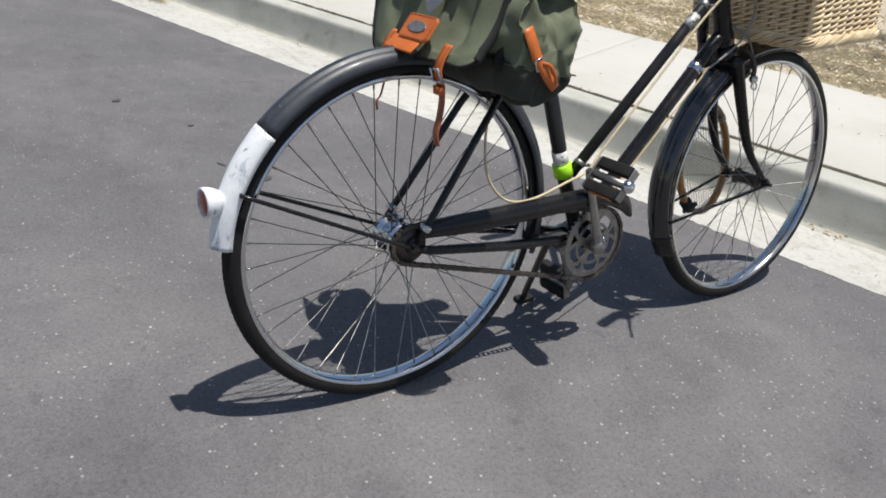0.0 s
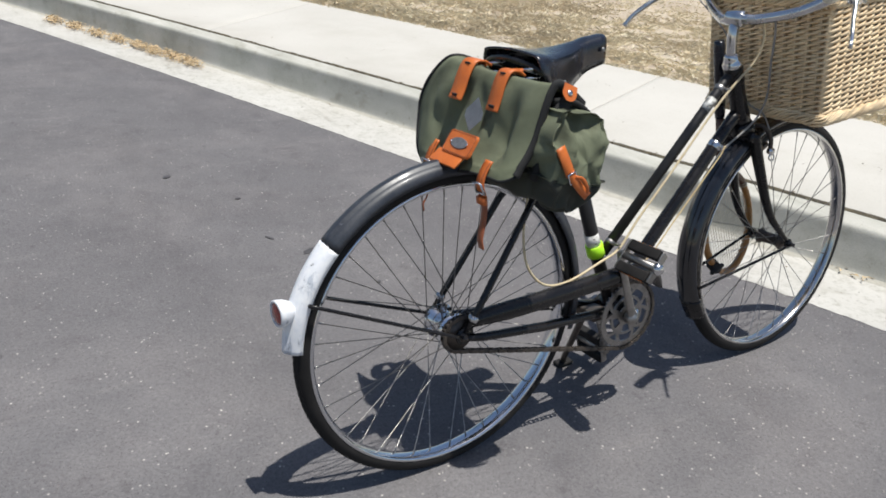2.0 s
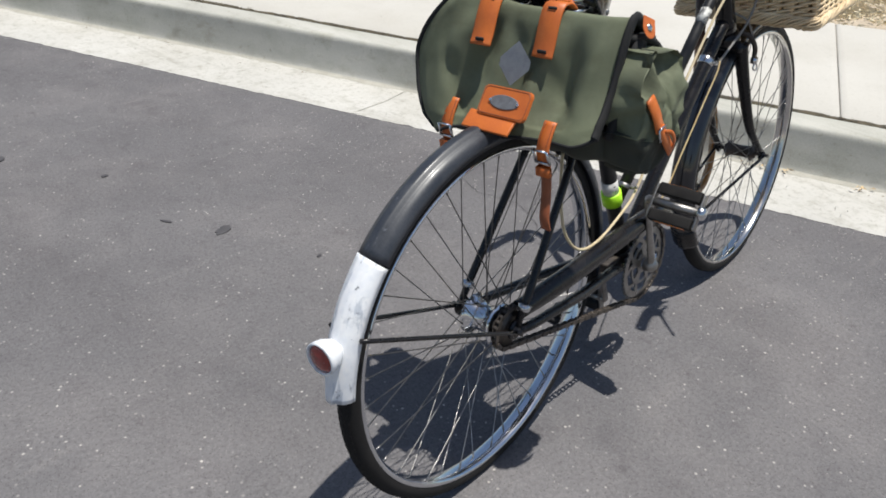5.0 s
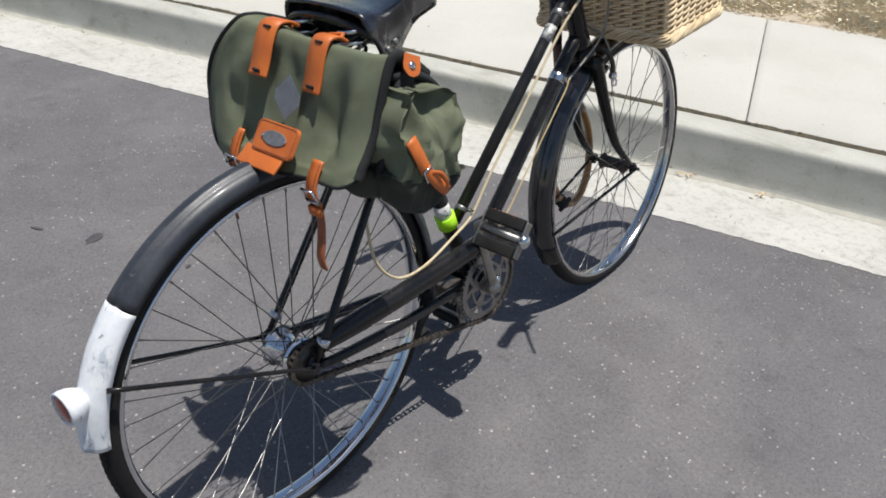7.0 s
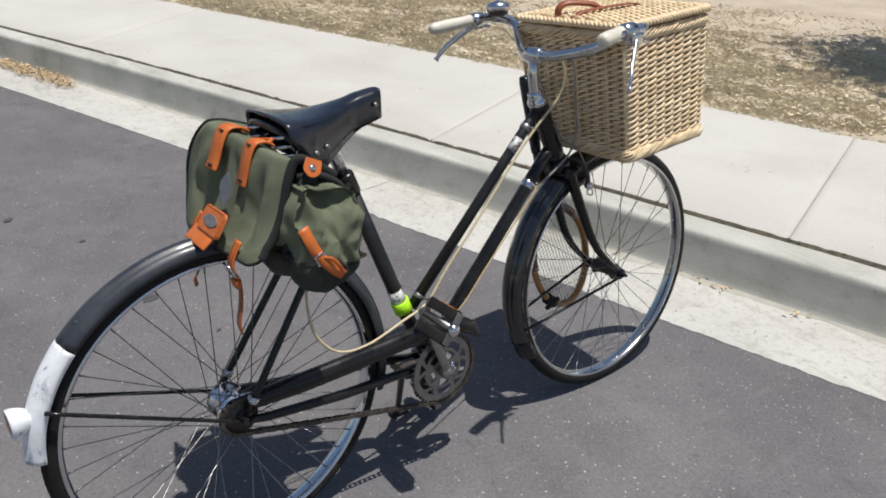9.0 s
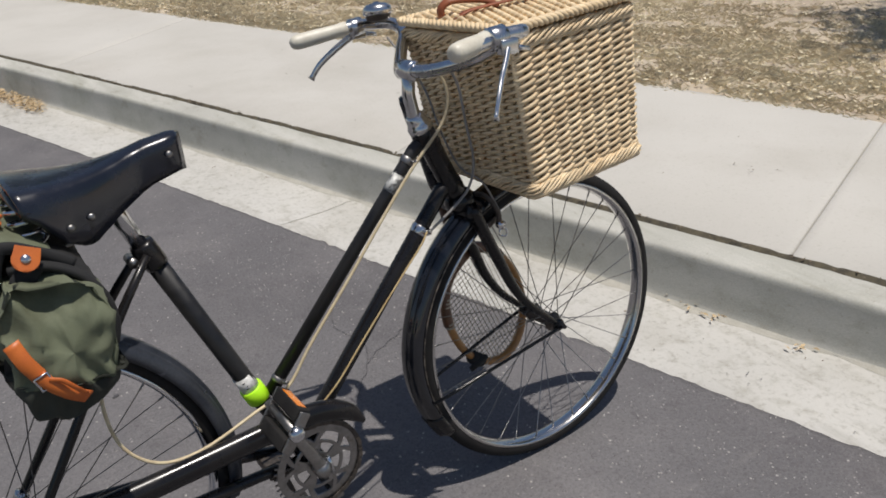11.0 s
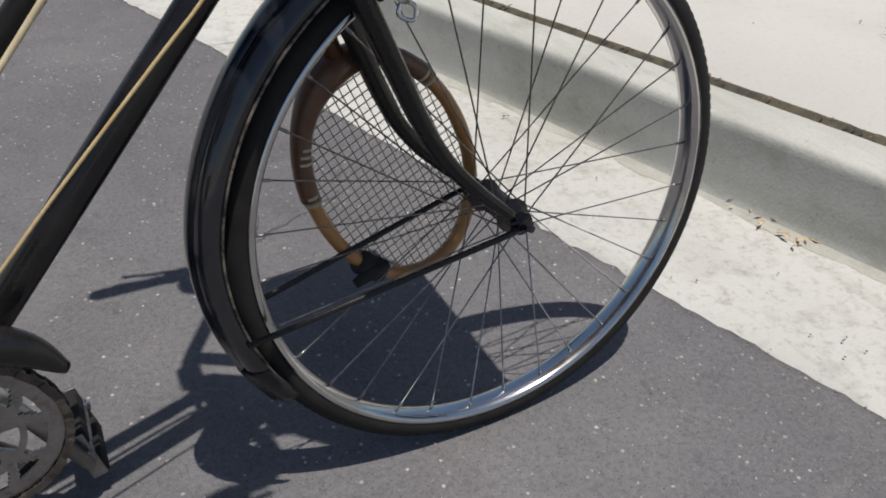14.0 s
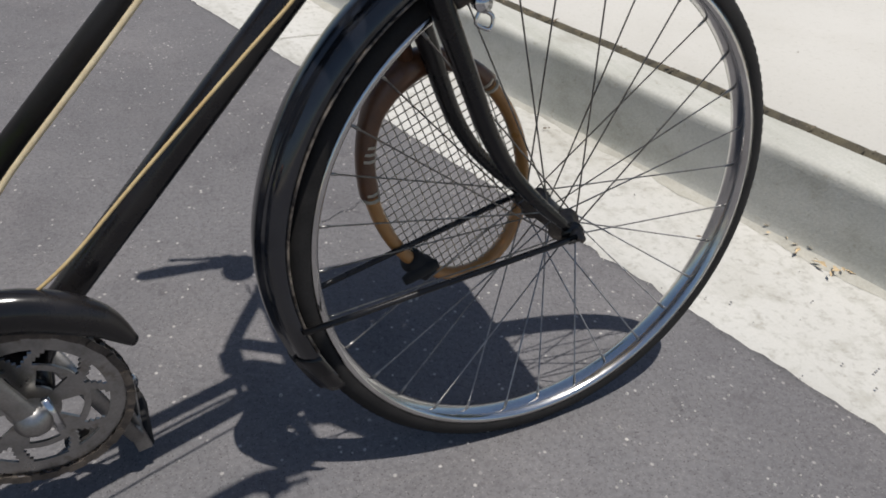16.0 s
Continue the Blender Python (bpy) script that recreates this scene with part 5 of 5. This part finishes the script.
badge_m = Matrix.Translation((-0.0105, -0.028, 0.6835)) @ Matrix.Rotation(radians(-57), 4, "Y")
bm = bmesh.new()
corner = [(sx * 0.014 + 0.008 * math.cos(a), sy * 0.034 + 0.008 * math.sin(a)) for sx, sy, a0 in ((1, 1, 0), (-1, 1, 90), (-1, -1, 180), (1, -1, 270)) for a in (radians(a0 + 22.5 * k) for k in range(5))]
top_ring, low_ring = ([bm.verts.new(badge_m @ Vector((x * g, y * g, z))) for x, y in corner] for g, z in ((0.97, 0.003), (1.0, -0.0015)))
bm.faces.new(top_ring)
bm.faces.new(low_ring[::-1])
for k in range(len(corner)):
    n = (k + 1) % len(corner)
    bm.faces.new((low_ring[k], low_ring[n], top_ring[n], top_ring[k]))
badge = part("badge", bm, LEATHER, bag, "orange leather badge with rounded corners", smooth=False)
part("stitching", tube([badge_m @ Vector((x * 0.88, y * 0.93, 0.0030)) for x, y in corner], 0.0007, 5, closed=True), LEATHER_DARK, badge, "row of dark stitching")
for s in (-1, 1):
    part("rivet", turned([(0, 0.0026), (0.0012, 0.0022), (0.0018, 0.001)], badge_m @ Vector((0, s * 0.0235, 0.0042)), badge_m.to_3x3() @ Vector((0, 0, 1)), 10), RIM, badge, "")
part("badge_plate", turned([(0.001, 0.0265), (0.0042, 0.0265), (0.0046, 0.0250)], (0, 0, 0), (0, 0, 1), 28), PLATE, badge, "oval grey metal plate with an unreadable embossing", smooth=False,
     m=BAG_LIFE @ badge_m @ Matrix.Diagonal((0.38, 0.93, 1, 1)))
part("flap_tab", block((0.030, 0.082, 0.0045), Matrix.Translation((-0.0290, -0.014, 0.6580)) @ Matrix.Rotation(radians(-38), 4, "Y"), 0.0018), LEATHER, bag, "orange leather tab at the flap's hem")
bm = bmesh.new()
dm = Matrix.Translation((0.0225, -0.018, 0.731)) @ Matrix.Rotation(radians(-72), 4, "Y")
vs = [bm.verts.new(dm @ Vector(p)) for p in ((0.031, 0, 0), (0.006, 0.026, 0), (-0.006, 0.026, 0), (-0.031, 0, 0), (-0.006, -0.026, 0), (0.006, -0.026, 0))]
f = bm.faces.new(vs)
bmesh.ops.solidify(bm, geom=[f], thickness=0.002)
part("diamond_patch", bm, REFLECTIVE, bag, "grey reflective diamond patch", smooth=False)
tabm = Matrix.Translation((0.100, -0.175, 0.785)) @ Matrix.Rotation(radians(66), 4, "X") @ Matrix.Rotation(radians(-25), 4, "Z")
bm = bmesh.new()
edge = [(0.0145 * math.cos(a), 0.0145 * math.sin(a)) for a in (math.pi + math.pi * k / 12 for k in range(13))] + [(0.013, 0.014), (-0.013, 0.014)]
f = bm.faces.new([bm.verts.new(tabm @ Vector((x, y, 0.002 + 4.0 * max(0, y) ** 2))) for x, y in edge])
bmesh.ops.solidify(bm, geom=[f], thickness=0.004)
tab = part("side_tab", bm, LEATHER, bag, "orange leather tab with a rivet", smooth=False)
part("rivet", turned([(0.001, 0.006), (0.004, 0.005), (0.005, 0.002)], (0, 0, 0), (0, 0, 1), 14), CHROME, tab, "", m=BAG_LIFE @ tabm)


# ---------------------------------------------------------------- wicker basket on the handlebar
basket = thing("wicker_basket", BIKE, "honey-coloured wicker hamper with a lid, strapped to the handlebar", "basket", base=(1.03, 0, 0.69), drawn=LIFE)
HAMPER = Matrix.Translation((0.965, -0.010, 0.678)) @ Matrix.Rotation(radians(-5.0), 4, "Y")
BH = 0.268


def hamper_corner(u):
    """Half depth and half width at the height share u."""
    return 0.1205 + 0.009 * u, 0.149 + 0.001 * u


def hamper_point(a, u, out=0.0):
    """A point of the side wall at the share a of the way round, at height share u, with rounded corners."""
    hx, hy = hamper_corner(u)
    r = 0.0045
    sx, sy = 2 * (hx - r), 2 * (hy - r)
    arc = math.pi * r / 2
    total = 2 * (sx + sy) + 4 * arc
    d = (a % 1.0) * total
    lean_back = -0.010 * u
    steps = ((sx, "b"), (arc, "c1"), (sy, "r"), (arc, "c2"), (sx, "t"), (arc, "c3"), (sy, "l"), (arc, "c4"))
    for length, kind in steps:
        if d <= length:
            break
        d -= length
    q = d / length
    if kind == "b":
        p, nrm = Vector((-hx + r + d, -hy, 0)), Vector((0, -1, 0))
    elif kind == "r":
        p, nrm = Vector((hx, -hy + r + d, 0)), Vector((1, 0, 0))
    elif kind == "t":
        p, nrm = Vector((hx - r - d, hy, 0)), Vector((0, 1, 0))
    elif kind == "l":
        p, nrm = Vector((-hx, hy - r - d, 0)), Vector((-1, 0, 0))
    else:
        k = int(kind[1]) - 1
        ang = -math.pi / 2 + k * math.pi / 2 + q * math.pi / 2
        c = ((hx - r, -hy + r), (hx - r, hy - r), (-hx + r, hy - r), (-hx + r, -hy + r))[k]
        nrm = Vector((math.cos(ang), math.sin(ang), 0))
        p = Vector((c[0], c[1], 0)) + nrm * r
    p = p + nrm * out + Vector((lean_back, 0, u * BH))
    return HAMPER @ p


STAKES = 38
ROWS_UP = 20
wall, far_weave = None, bmesh.new()
for k in range(ROWS_UP):
    u = 0.085 + 0.875 * (k + 0.5) / ROWS_UP
    ring = [hamper_point(i / 152, u, -0.0115) for i in range(152)]
    ob = part("weaver" if wall else "side_wall", sweep(bmesh.new(), ring, 0.0030, 6, closed=True, side=(0, 0, 1)), WICKER, wall or basket, "" if wall else "woven wicker wall of the hamper")
    wall = wall or ob
    for j in range(STAKES):
        pts, rad = [], []
        wild = 0.0013 * noise.noise((j * 1.7, k * 2.3, 1))
        slope = 0.0063 + 0.0016 * noise.noise((j * 2.9, k * 3.7, 3))
        thick = 0.0039 + 0.0007 * noise.noise((j * 3.1, k * 1.9, 7))
        for i in range(13):
            x = -0.92 + 1.84 * i / 12
            lift = slope * x / 0.92 + wild
            out = -0.0030 + (0.0085 if j < 27 else 0.0058) * math.cos(math.pi * x / 1.8) + 0.0008 * noise.noise((j, k, 5))
            pts.append(hamper_point((j + 0.5 + x) / STAKES, u + lift / BH, out))
            rad.append(thick * (1.0 if j < 27 else 0.80) * (1 - 0.20 * (x / 0.92) ** 2))
        if j < 8 or 27 <= j < 34:
            part("weaver", sweep(bmesh.new(), pts, rad, 7, side=(0, 0, 1)), WICKER, wall)
        else:
            sweep(far_weave, pts, rad, 7, side=(0, 0, 1))
tagged(part("far_weave", far_weave, WICKER, wall), kind="stuff")
for i in range(STAKES):
    a = (i + 0.25) / STAKES
    part("stake", sweep(bmesh.new(), [hamper_point(a, u) for u in (0.0, 0.3, 0.6, 1.0)], 0.0036, 6), WICKER, wall)
# plaited foot and rim, of thin uneven rods
for u0, height, out0, turns, strands, name in ((0.038, 0.0120, 0.004, 8, 11, "foot_border"), (0.965, 0.0085, 0.003, 9, 8, "rim_border")):
    for ph in range(strands):
        pts = []
        for i in range(300):
            ang = 2 * math.pi * (i / 300 * turns + ph / strands)
            wob = noise.noise((i * 0.13, ph * 3.1, u0)) + 0.5 * noise.noise((i * 0.4, ph * 5.3, u0))
            pts.append(hamper_point(i / 300, u0 + (height * math.sin(ang) + 0.0032 * wob) / BH, out0 + 0.0062 * math.cos(ang) + 0.0022 * wob))
        part(name, sweep(bmesh.new(), pts, 0.0029, 6, closed=True, side=(0, 0, 1)), WICKER, basket, "plaited wicker border")
hx, hy = hamper_corner(0)
base = None
for i in range(22):
    y = -hy + 0.012 + (2 * hy - 0.024) * i / 21
    pts = [HAMPER @ Vector((-hx + 0.008 + (2 * hx - 0.016) * j / 30, y, 0.016 + 0.004 * math.cos(math.pi * (j / 3 + i)))) for j in range(31)]
    ob = part("base" if base is None else "base_rod", sweep(bmesh.new(), pts, 0.0075, 6, flat=0.8), WICKER, basket if base is None else base, "woven wicker base" if base is None else "")
    base = base or ob
for k, (cx, cy) in enumerate(((-1, -1), (1, -1), (1, 1), (-1, 1))):
    pts = []
    for u in (0.02, 0.35, 0.7, 0.99):
        hx, hy = hamper_corner(u)
        pts.append(HAMPER @ Vector((cx * (hx - 0.002) - 0.010 * u, cy * (hy - 0.002), u * BH)))
    part("corner_post", sweep(bmesh.new(), pts, 0.0045, 8), WICKER, wall, "stout corner rod")
# lid: rods woven across, a plaited edge, leather handle and straps
hx, hy = hamper_corner(1)
hx, hy = hx + 0.007, hy + 0.005
LID = HAMPER @ Matrix.Translation((-0.008, 0, BH + 0.007)) @ Matrix.Rotation(radians(0.2), 4, "Y")
lid = None
for i in range(30):
    x = -hx + 0.012 + (2 * hx - 0.024) * i / 29
    pts = []
    for j in range(73):
        s = j / 72
        y = -hy + 0.008 + (2 * hy - 0.016) * s
        pts.append(LID @ Vector((x, y, 0.006 + 0.0042 * math.cos(math.pi * (s * 14 + i)) + 0.005 * math.sin(math.pi * s))))
    ob = part("lid" if lid is None else "lid_rod", sweep(bmesh.new(), pts, 0.0044, 6), WICKER, basket if lid is None else lid, "woven wicker lid" if lid is None else "")
    lid = lid or ob
for j in range(14):
    y = -hy + 0.014 + (2 * hy - 0.028) * j / 13
    part("lid_stick", sweep(bmesh.new(), [LID @ Vector((x, y, 0.006 + 0.005 * math.sin(math.pi * (y + hy) / (2 * hy)))) for x in (-hx + 0.004, 0, hx - 0.004)], 0.0034, 6), WICKER, lid)
for ph in range(3):
    pts = []
    corners = [(-hx, -hy), (hx, -hy), (hx, hy), (-hx, hy)]
    for i in range(320):
        q = i / 80
        a, b = corners[int(q) % 4], corners[(int(q) + 1) % 4]
        f = q % 1
        ang = 2 * math.pi * (i / 320 * 34 + ph / 3)
        pts.append(LID @ Vector((a[0] + (b[0] - a[0]) * f + 0.005 * math.cos(ang) * (1 if abs(a[0] - b[0]) < 1e-6 else 0), a[1] + (b[1] - a[1]) * f + 0.005 * math.cos(ang) * (1 if abs(a[1] - b[1]) < 1e-6 else 0),
                                0.006 + 0.004 * math.sin(ang))))
    part("lid_border", sweep(bmesh.new(), pts, 0.0046, 7, closed=True, side=(0, 0, 1)), WICKER, lid, "plaited wicker lid edge")
hand = [LID @ Vector(p) for p in ((-0.121, 0.040, 0.010), (-0.121, 0.040, 0.028), (-0.106, 0.033, 0.038), (-0.076, 0.019, 0.036), (-0.048, 0.006, 0.029), (-0.032, -0.001, 0.016))]
part("lid_handle", sweep(bmesh.new(), smooth_path(hand, 5), 0.0092, 10, flat=0.6), LEATHER_DARK, lid, "brown leather carrying handle")
part("lid_strap", strap(smooth_path([LID @ Vector(p) for p in ((-0.124, -0.004, 0.012), (-0.10, -0.008, 0.022), (-0.04, -0.018, 0.024), (0.03, -0.030, 0.023), (0.050, -0.034, 0.018))], 5), 0.016, 0.003, (0.15, 1, 0)), LEATHER_DARK, lid, "brown leather lid strap")


# ---------------------------------------------------------------- wooden racket tied beside the front wheel
racket = thing("wooden_racket", BIKE, "small wooden tennis racket tied beside the front wheel", "racket", base=(0.94, 0.06, 0.24))
RC = Vector((0.953, 0.064, 0.370))
R_UP = Vector((-0.40, 0.0, 0.9165))
R_SIDE = Vector((0.9165, 0, 0.40))
R_OUT = Vector((0.0, 1.0, 0.0))


def racket_at(a, grow=0.0):
    w, h = 0.103 + grow, 0.149 + grow
    return RC + R_SIDE * (w * math.sin(a)) + R_UP * (h * math.cos(a)) + R_OUT * (0.12 * w * math.sin(a))


hoop = part("hoop", sweep(bmesh.new(), [racket_at(2 * math.pi * i / 72) for i in range(72)], 0.0105, 10, closed=True, side=(0, 1, 0), flat=0.82), WOOD, racket, "varnished ash hoop")
for a0, a1 in ((-1.30, 1.02),):
    part("throat", sweep(bmesh.new(), [racket_at(a0 + (a1 - a0) * i / 40, 0.001) for i in range(41)], [0.0116 + 0.0075 * math.exp(-((a0 + (a1 - a0) * i / 40 + 0.1) / 0.45) ** 2) for i in range(41)], 10, side=(0, 1, 0)), WOOD_DARK, hoop, "dark overlaid throat")
for a in (-0.86, -0.92, -0.98, -1.27, -1.33, 0.98, 1.06):
    part("binding", sweep(bmesh.new(), [racket_at(a - 0.012), racket_at(a + 0.012)], 0.0126, 10, side=(0, 1, 0), flat=0.84), STRING, hoop, "pale thread binding")
for k in range(-9, 10):
    x = k * 0.0104
    h = 0.142 * math.sqrt(max(0, 1 - (x / 0.101) ** 2))
    if h > 0.02:
        p, q = (RC + R_SIDE * x + R_UP * s * h + R_OUT * 0.12 * x for s in (-1, 1))
        part("string", sweep(bmesh.new(), [p, q], 0.0008, 5), STRING, racket)
for k in range(-13, 14):
    z = k * 0.0106
    w = 0.099 * math.sqrt(max(0, 1 - (z / 0.145) ** 2))
    if w > 0.02:
        p, q = (RC + R_SIDE * s * w + R_UP * z + R_OUT * (0.12 * s * w + 0.0012) for s in (-1, 1))
        part("string", sweep(bmesh.new(), [p, q], 0.0008, 5), STRING, racket)
top = RC + R_UP * 0.149
end = Vector((0.790, 0.050, 0.862))
part("shaft", sweep(bmesh.new(), [top, top.lerp(end, 0.25), top.lerp(end, 0.48)], [0.014, 0.0115, 0.0115], 12, flat=0.8, side=(0, 1, 0)), WOOD_DARK, racket, "dark wooden shaft")
part("handle_grip", sweep(bmesh.new(), [top.lerp(end, 0.47), top.lerp(end, 0.5), top.lerp(end, 0.97), end], [0.0120, 0.0130, 0.0138, 0.0115], 8, side=(0, 1, 0)), LEATHER_BLACK, racket, "black leather grip")
knot = racket_at(math.pi + 0.95)
tie = part("tie", turned([(-0.021, 0.0125), (-0.018, 0.0150), (-0.006, 0.0162), (0.004, 0.0150), (0.016, 0.0160), (0.021, 0.0128)], knot, racket_at(math.pi + 0.99) - racket_at(math.pi + 0.91), 14), TAPE, racket, "black tape tie to the mudguard stay")
part("tape_wrap", sweep(bmesh.new(), [knot + Vector((-0.026, -0.014, -0.011)), knot + Vector((-0.006, -0.012, -0.003)), knot + Vector((0.020, -0.012, 0.004))], [0.0065, 0.0100, 0.0065], 12, flat=0.8), TAPE, tie, "tape wound round the stay")

# ---------------------------------------------------------------- fine cracks in the asphalt
def crack(pts, width, seed, mat, label, lift=0.0030):
    line = []
    path = smooth_path([(x, y, 0) for x, y in pts], 9)
    for i, p in enumerate(path):
        t = (path[min(i + 1, len(path) - 1)] - path[max(i - 1, 0)]).normalized()
        side = Vector((-t.y, t.x, 0))
        c = p + side * (0.012 * noise.noise((i * 0.35, seed, 1)) + 0.006 * noise.noise((i * 1.3, seed, 2)))
        w = width * (0.5 + 0.5 * abs(noise.noise((i * 0.5, seed, 4)))) * min(1, i / 4 + 0.2, (len(path) - 1 - i) / 4 + 0.2)
        z = lift + 0.002 * noise.noise((c.x * 1.5, c.y * 1.5, 0))
        line.append([c - side * w + Vector((0, 0, z)), c + side * w + Vector((0, 0, z))])
    part("crack", surface(line, 0.0005), mat, road, label)


crack([(0.76, 0.38), (0.852, 0.49), (0.904, 0.535), (0.994, 0.576), (1.08, 0.62)], 0.0012, 1, TAR, "fine dark crack")
crack([(0.86, 0.50), (0.90, 0.60), (0.87, 0.72), (0.93, 0.86)], 0.0010, 2, TAR, "fine dark crack")


# ---------------------------------------------------------------- litter in the gutter and spots on the road
leaf_litter("dry_leaves", [(1.872, -0.148, 0.012, 0.014, 7, 0.0), (1.80, 0.16, 0.010, 0.045, 12, 0.0), (1.826, 0.09, 0.010, 0.012, 5, 0.0), (1.78, 0.25, 0.010, 0.03, 3, 0.0)], 3,
            "a few dry orange leaves in the gutter", 0.0125)
rng = np.random.default_rng(31)
specks = []
for i in range(46):
    y = rng.uniform(-1.2, 5.0)
    q = kerb_point(y, rng.uniform(0.6, 1.98), 0)
    specks.append((q.x, q.y, 0.012, 0.012, 1 + int(rng.integers(2)), 0.177))
for i in range(14):
    y = rng.uniform(-0.8, 3.5)
    q = kerb_point(y, 0.33 - abs(rng.normal(0, 0.07)), 0)
    specks.append((q.x, q.y, 0.012, 0.015, 1 + int(rng.integers(3)), -0.003))
for i in range(120):
    y = rng.uniform(-1.0, 4.0)
    q = kerb_point(y, 0.521 + rng.normal(0, 0.006), 0)
    specks.append((q.x, q.y, 0.006, 0.012, 1 + int(rng.integers(3)), 0.164))
leaf_litter("debris", specks, 32, "dark specks of bark and dead leaf on the concrete", 0.0075, BARKY)
leaf_litter("leaf_drift", [(kerb_point(y, 0.325, 0).x, y, 0.030, 0.09, 420, 0.0) for y in (4.0, 4.2, 4.4, 4.6, 4.85, 5.1, 5.4, 5.7)], 5, "drift of dry orange leaves against the kerb", 0.014, deep=0.022)


def lawn_bits(name, count, seed, mat, label, size):
    """Dead leaves and chips lying in the parched grass."""
    rng = np.random.default_rng(seed)
    spots = []
    for i in range(count):
        q = kerb_point(rng.uniform(-1.6, 8.0), 2.04 + abs(rng.normal(0, 1.5)), 0)
        spots.append((q.x, q.y, 0.03, 0.03, 1 + int(rng.integers(3)), 0.197))
    leaf_litter(name, spots, seed, label, size, mat, 0.012)


lawn_bits("straw_bits", 6500, 41, STRAW_BIT, "pale flattened straw and dead leaves on the lawn", 0.020)
lawn_bits("brown_bits", 2200, 42, BARKY, "brown dead leaves and bark on the lawn", 0.017)


def tar_spot(x, y, rx, ry, turn):
    bm = bmesh.new()
    vs = []
    for k in range(18):
        a = 2 * math.pi * k / 18
        r = 1 + 0.35 * noise.noise((math.cos(a) * 1.5 + x * 3, math.sin(a) * 1.5, y))
        u, v = rx * r * math.cos(a), ry * r * math.sin(a)
        vs.append(bm.verts.new((x + u * math.cos(turn) - v * math.sin(turn), y + u * math.sin(turn) + v * math.cos(turn), 0.0035)))
    f = bm.faces.new(vs)
    ext = bmesh.ops.extrude_face_region(bm, geom=[f])
    bmesh.ops.translate(bm, verts=[e for e in ext["geom"] if isinstance(e, bmesh.types.BMVert)], vec=(0, 0, -0.006))
    ob = part("tar_spot", bm, TAR, None, smooth=False)
    return tagged(ob, "dark flattened tar spot on the asphalt", "stain", "tar spots")


tar_spot(0.139, 1.059, 0.030, 0.016, 0.3)
tar_spot(-0.127, 1.931, 0.022, 0.012, 0.8)
tar_spot(0.06, 1.60, 0.012, 0.008, 0.2)
tar_spot(0.049, 1.21, 0.020, 0.005, -1.1)
tar_spot(0.249, 0.768, 0.009, 0.005, 0.4)


# ---------------------------------------------------------------- trees and a shrub on the lawn, whose shade falls on it
BARK = material("bark", (0.13, 0.095, 0.07), (0.07, 0.05, 0.037), rough=0.9, scale=12, fine=80, bump=0.8, depth=0.01)
FOLIAGE = material("foliage", (0.045, 0.075, 0.025), (0.075, 0.11, 0.035), rough=0.6, scale=6, fine=40, bump=0)


def leaves(centre, radius, squash, count, size, seed):
    """Small folded leaves in loose clumps, with gaps between."""
    rng = np.random.default_rng(seed)
    bm = bmesh.new()
    clumps = []
    for i in range(max(6, count // 90)):
        d = rng.normal(0, 1, 3)
        d /= np.linalg.norm(d)
        r = radius * rng.uniform(0.35, 1.0) ** 0.6
        clumps.append((centre[0] + d[0] * r, centre[1] + d[1] * r, centre[2] + d[2] * r * squash))
    for i in range(count):
        c = clumps[rng.integers(len(clumps))]
        p = Vector(c) + Vector(rng.normal(0, radius * 0.13, 3))
        p.z = max(p.z, 0.2)
        a, b = rng.uniform(0, 6.28), rng.uniform(-0.9, 0.9)
        f = Vector((math.cos(a) * math.cos(b), math.sin(a) * math.cos(b), math.sin(b))) * size * rng.uniform(0.6, 1.2)
        w = Vector((-math.sin(a), math.cos(a), rng.uniform(-0.4, 0.4))) * size * 0.32
        vs = [bm.verts.new(q) for q in (p - f, p + w, p + f, p - w)]
        bm.faces.new(vs)
    return bm


def tree(x, y, crown, radius, seed, label):
    ob = thing("tree", pose(x, y, 0.17), label, "tree")
    top = Vector(crown) - Vector((x, y, 0.17))
    trunk = part("trunk", tube(smooth_path([(0, 0, -0.1), (0.03, 0.02, 0.6), top * 0.55 + Vector((0, 0, 0.3)), top], 5), [0.11 - 0.005 * i for i in range(16)], 12), BARK, ob, "rough grey-brown trunk")
    rng = np.random.default_rng(seed)
    for i in range(7):
        a = i * 0.9
        e = top + Vector((math.cos(a) * radius * 0.75, math.sin(a) * radius * 0.75, rng.uniform(-0.3, 0.5)))
        part("limb", tube(smooth_path([top * 0.8, top * 0.9 + (e - top) * 0.3, e], 4), [0.045 - 0.0045 * k for k in range(9)], 8), BARK, trunk)
    part("crown", leaves(top, radius, 0.6, 17000, 0.065, seed), FOLIAGE, ob, "loose crown of small green leaves", smooth=False)
    return ob


tree(7.5, -0.5, (6.22, -0.10, 3.1), 1.5, 11, "small broad tree whose shade falls on the lawn")
tree(1.2, 11.2, (0.75, 8.1, 3.4), 1.0, 12, "small broad tree shading the far pavement")
shrub = thing("shrub", pose(6.25, 0.72, 0.17), "low dark green shrub growing in the shade on the lawn", "shrub")
for k in range(6):
    part("stem", tube(smooth_path([(0, 0, -0.05), (0.06 * math.cos(k * 1.05), 0.06 * math.sin(k * 1.05), 0.15), (0.2 * math.cos(k * 1.05), 0.2 * math.sin(k * 1.05), 0.34)], 4), [0.011 - 0.001 * i for i in range(9)], 7), BARK, shrub)
part("crown", leaves(Vector((0, 0, 0.36)), 0.46, 0.6, 3600, 0.032, 21), FOLIAGE, shrub, "dense small dark leaves", smooth=False)
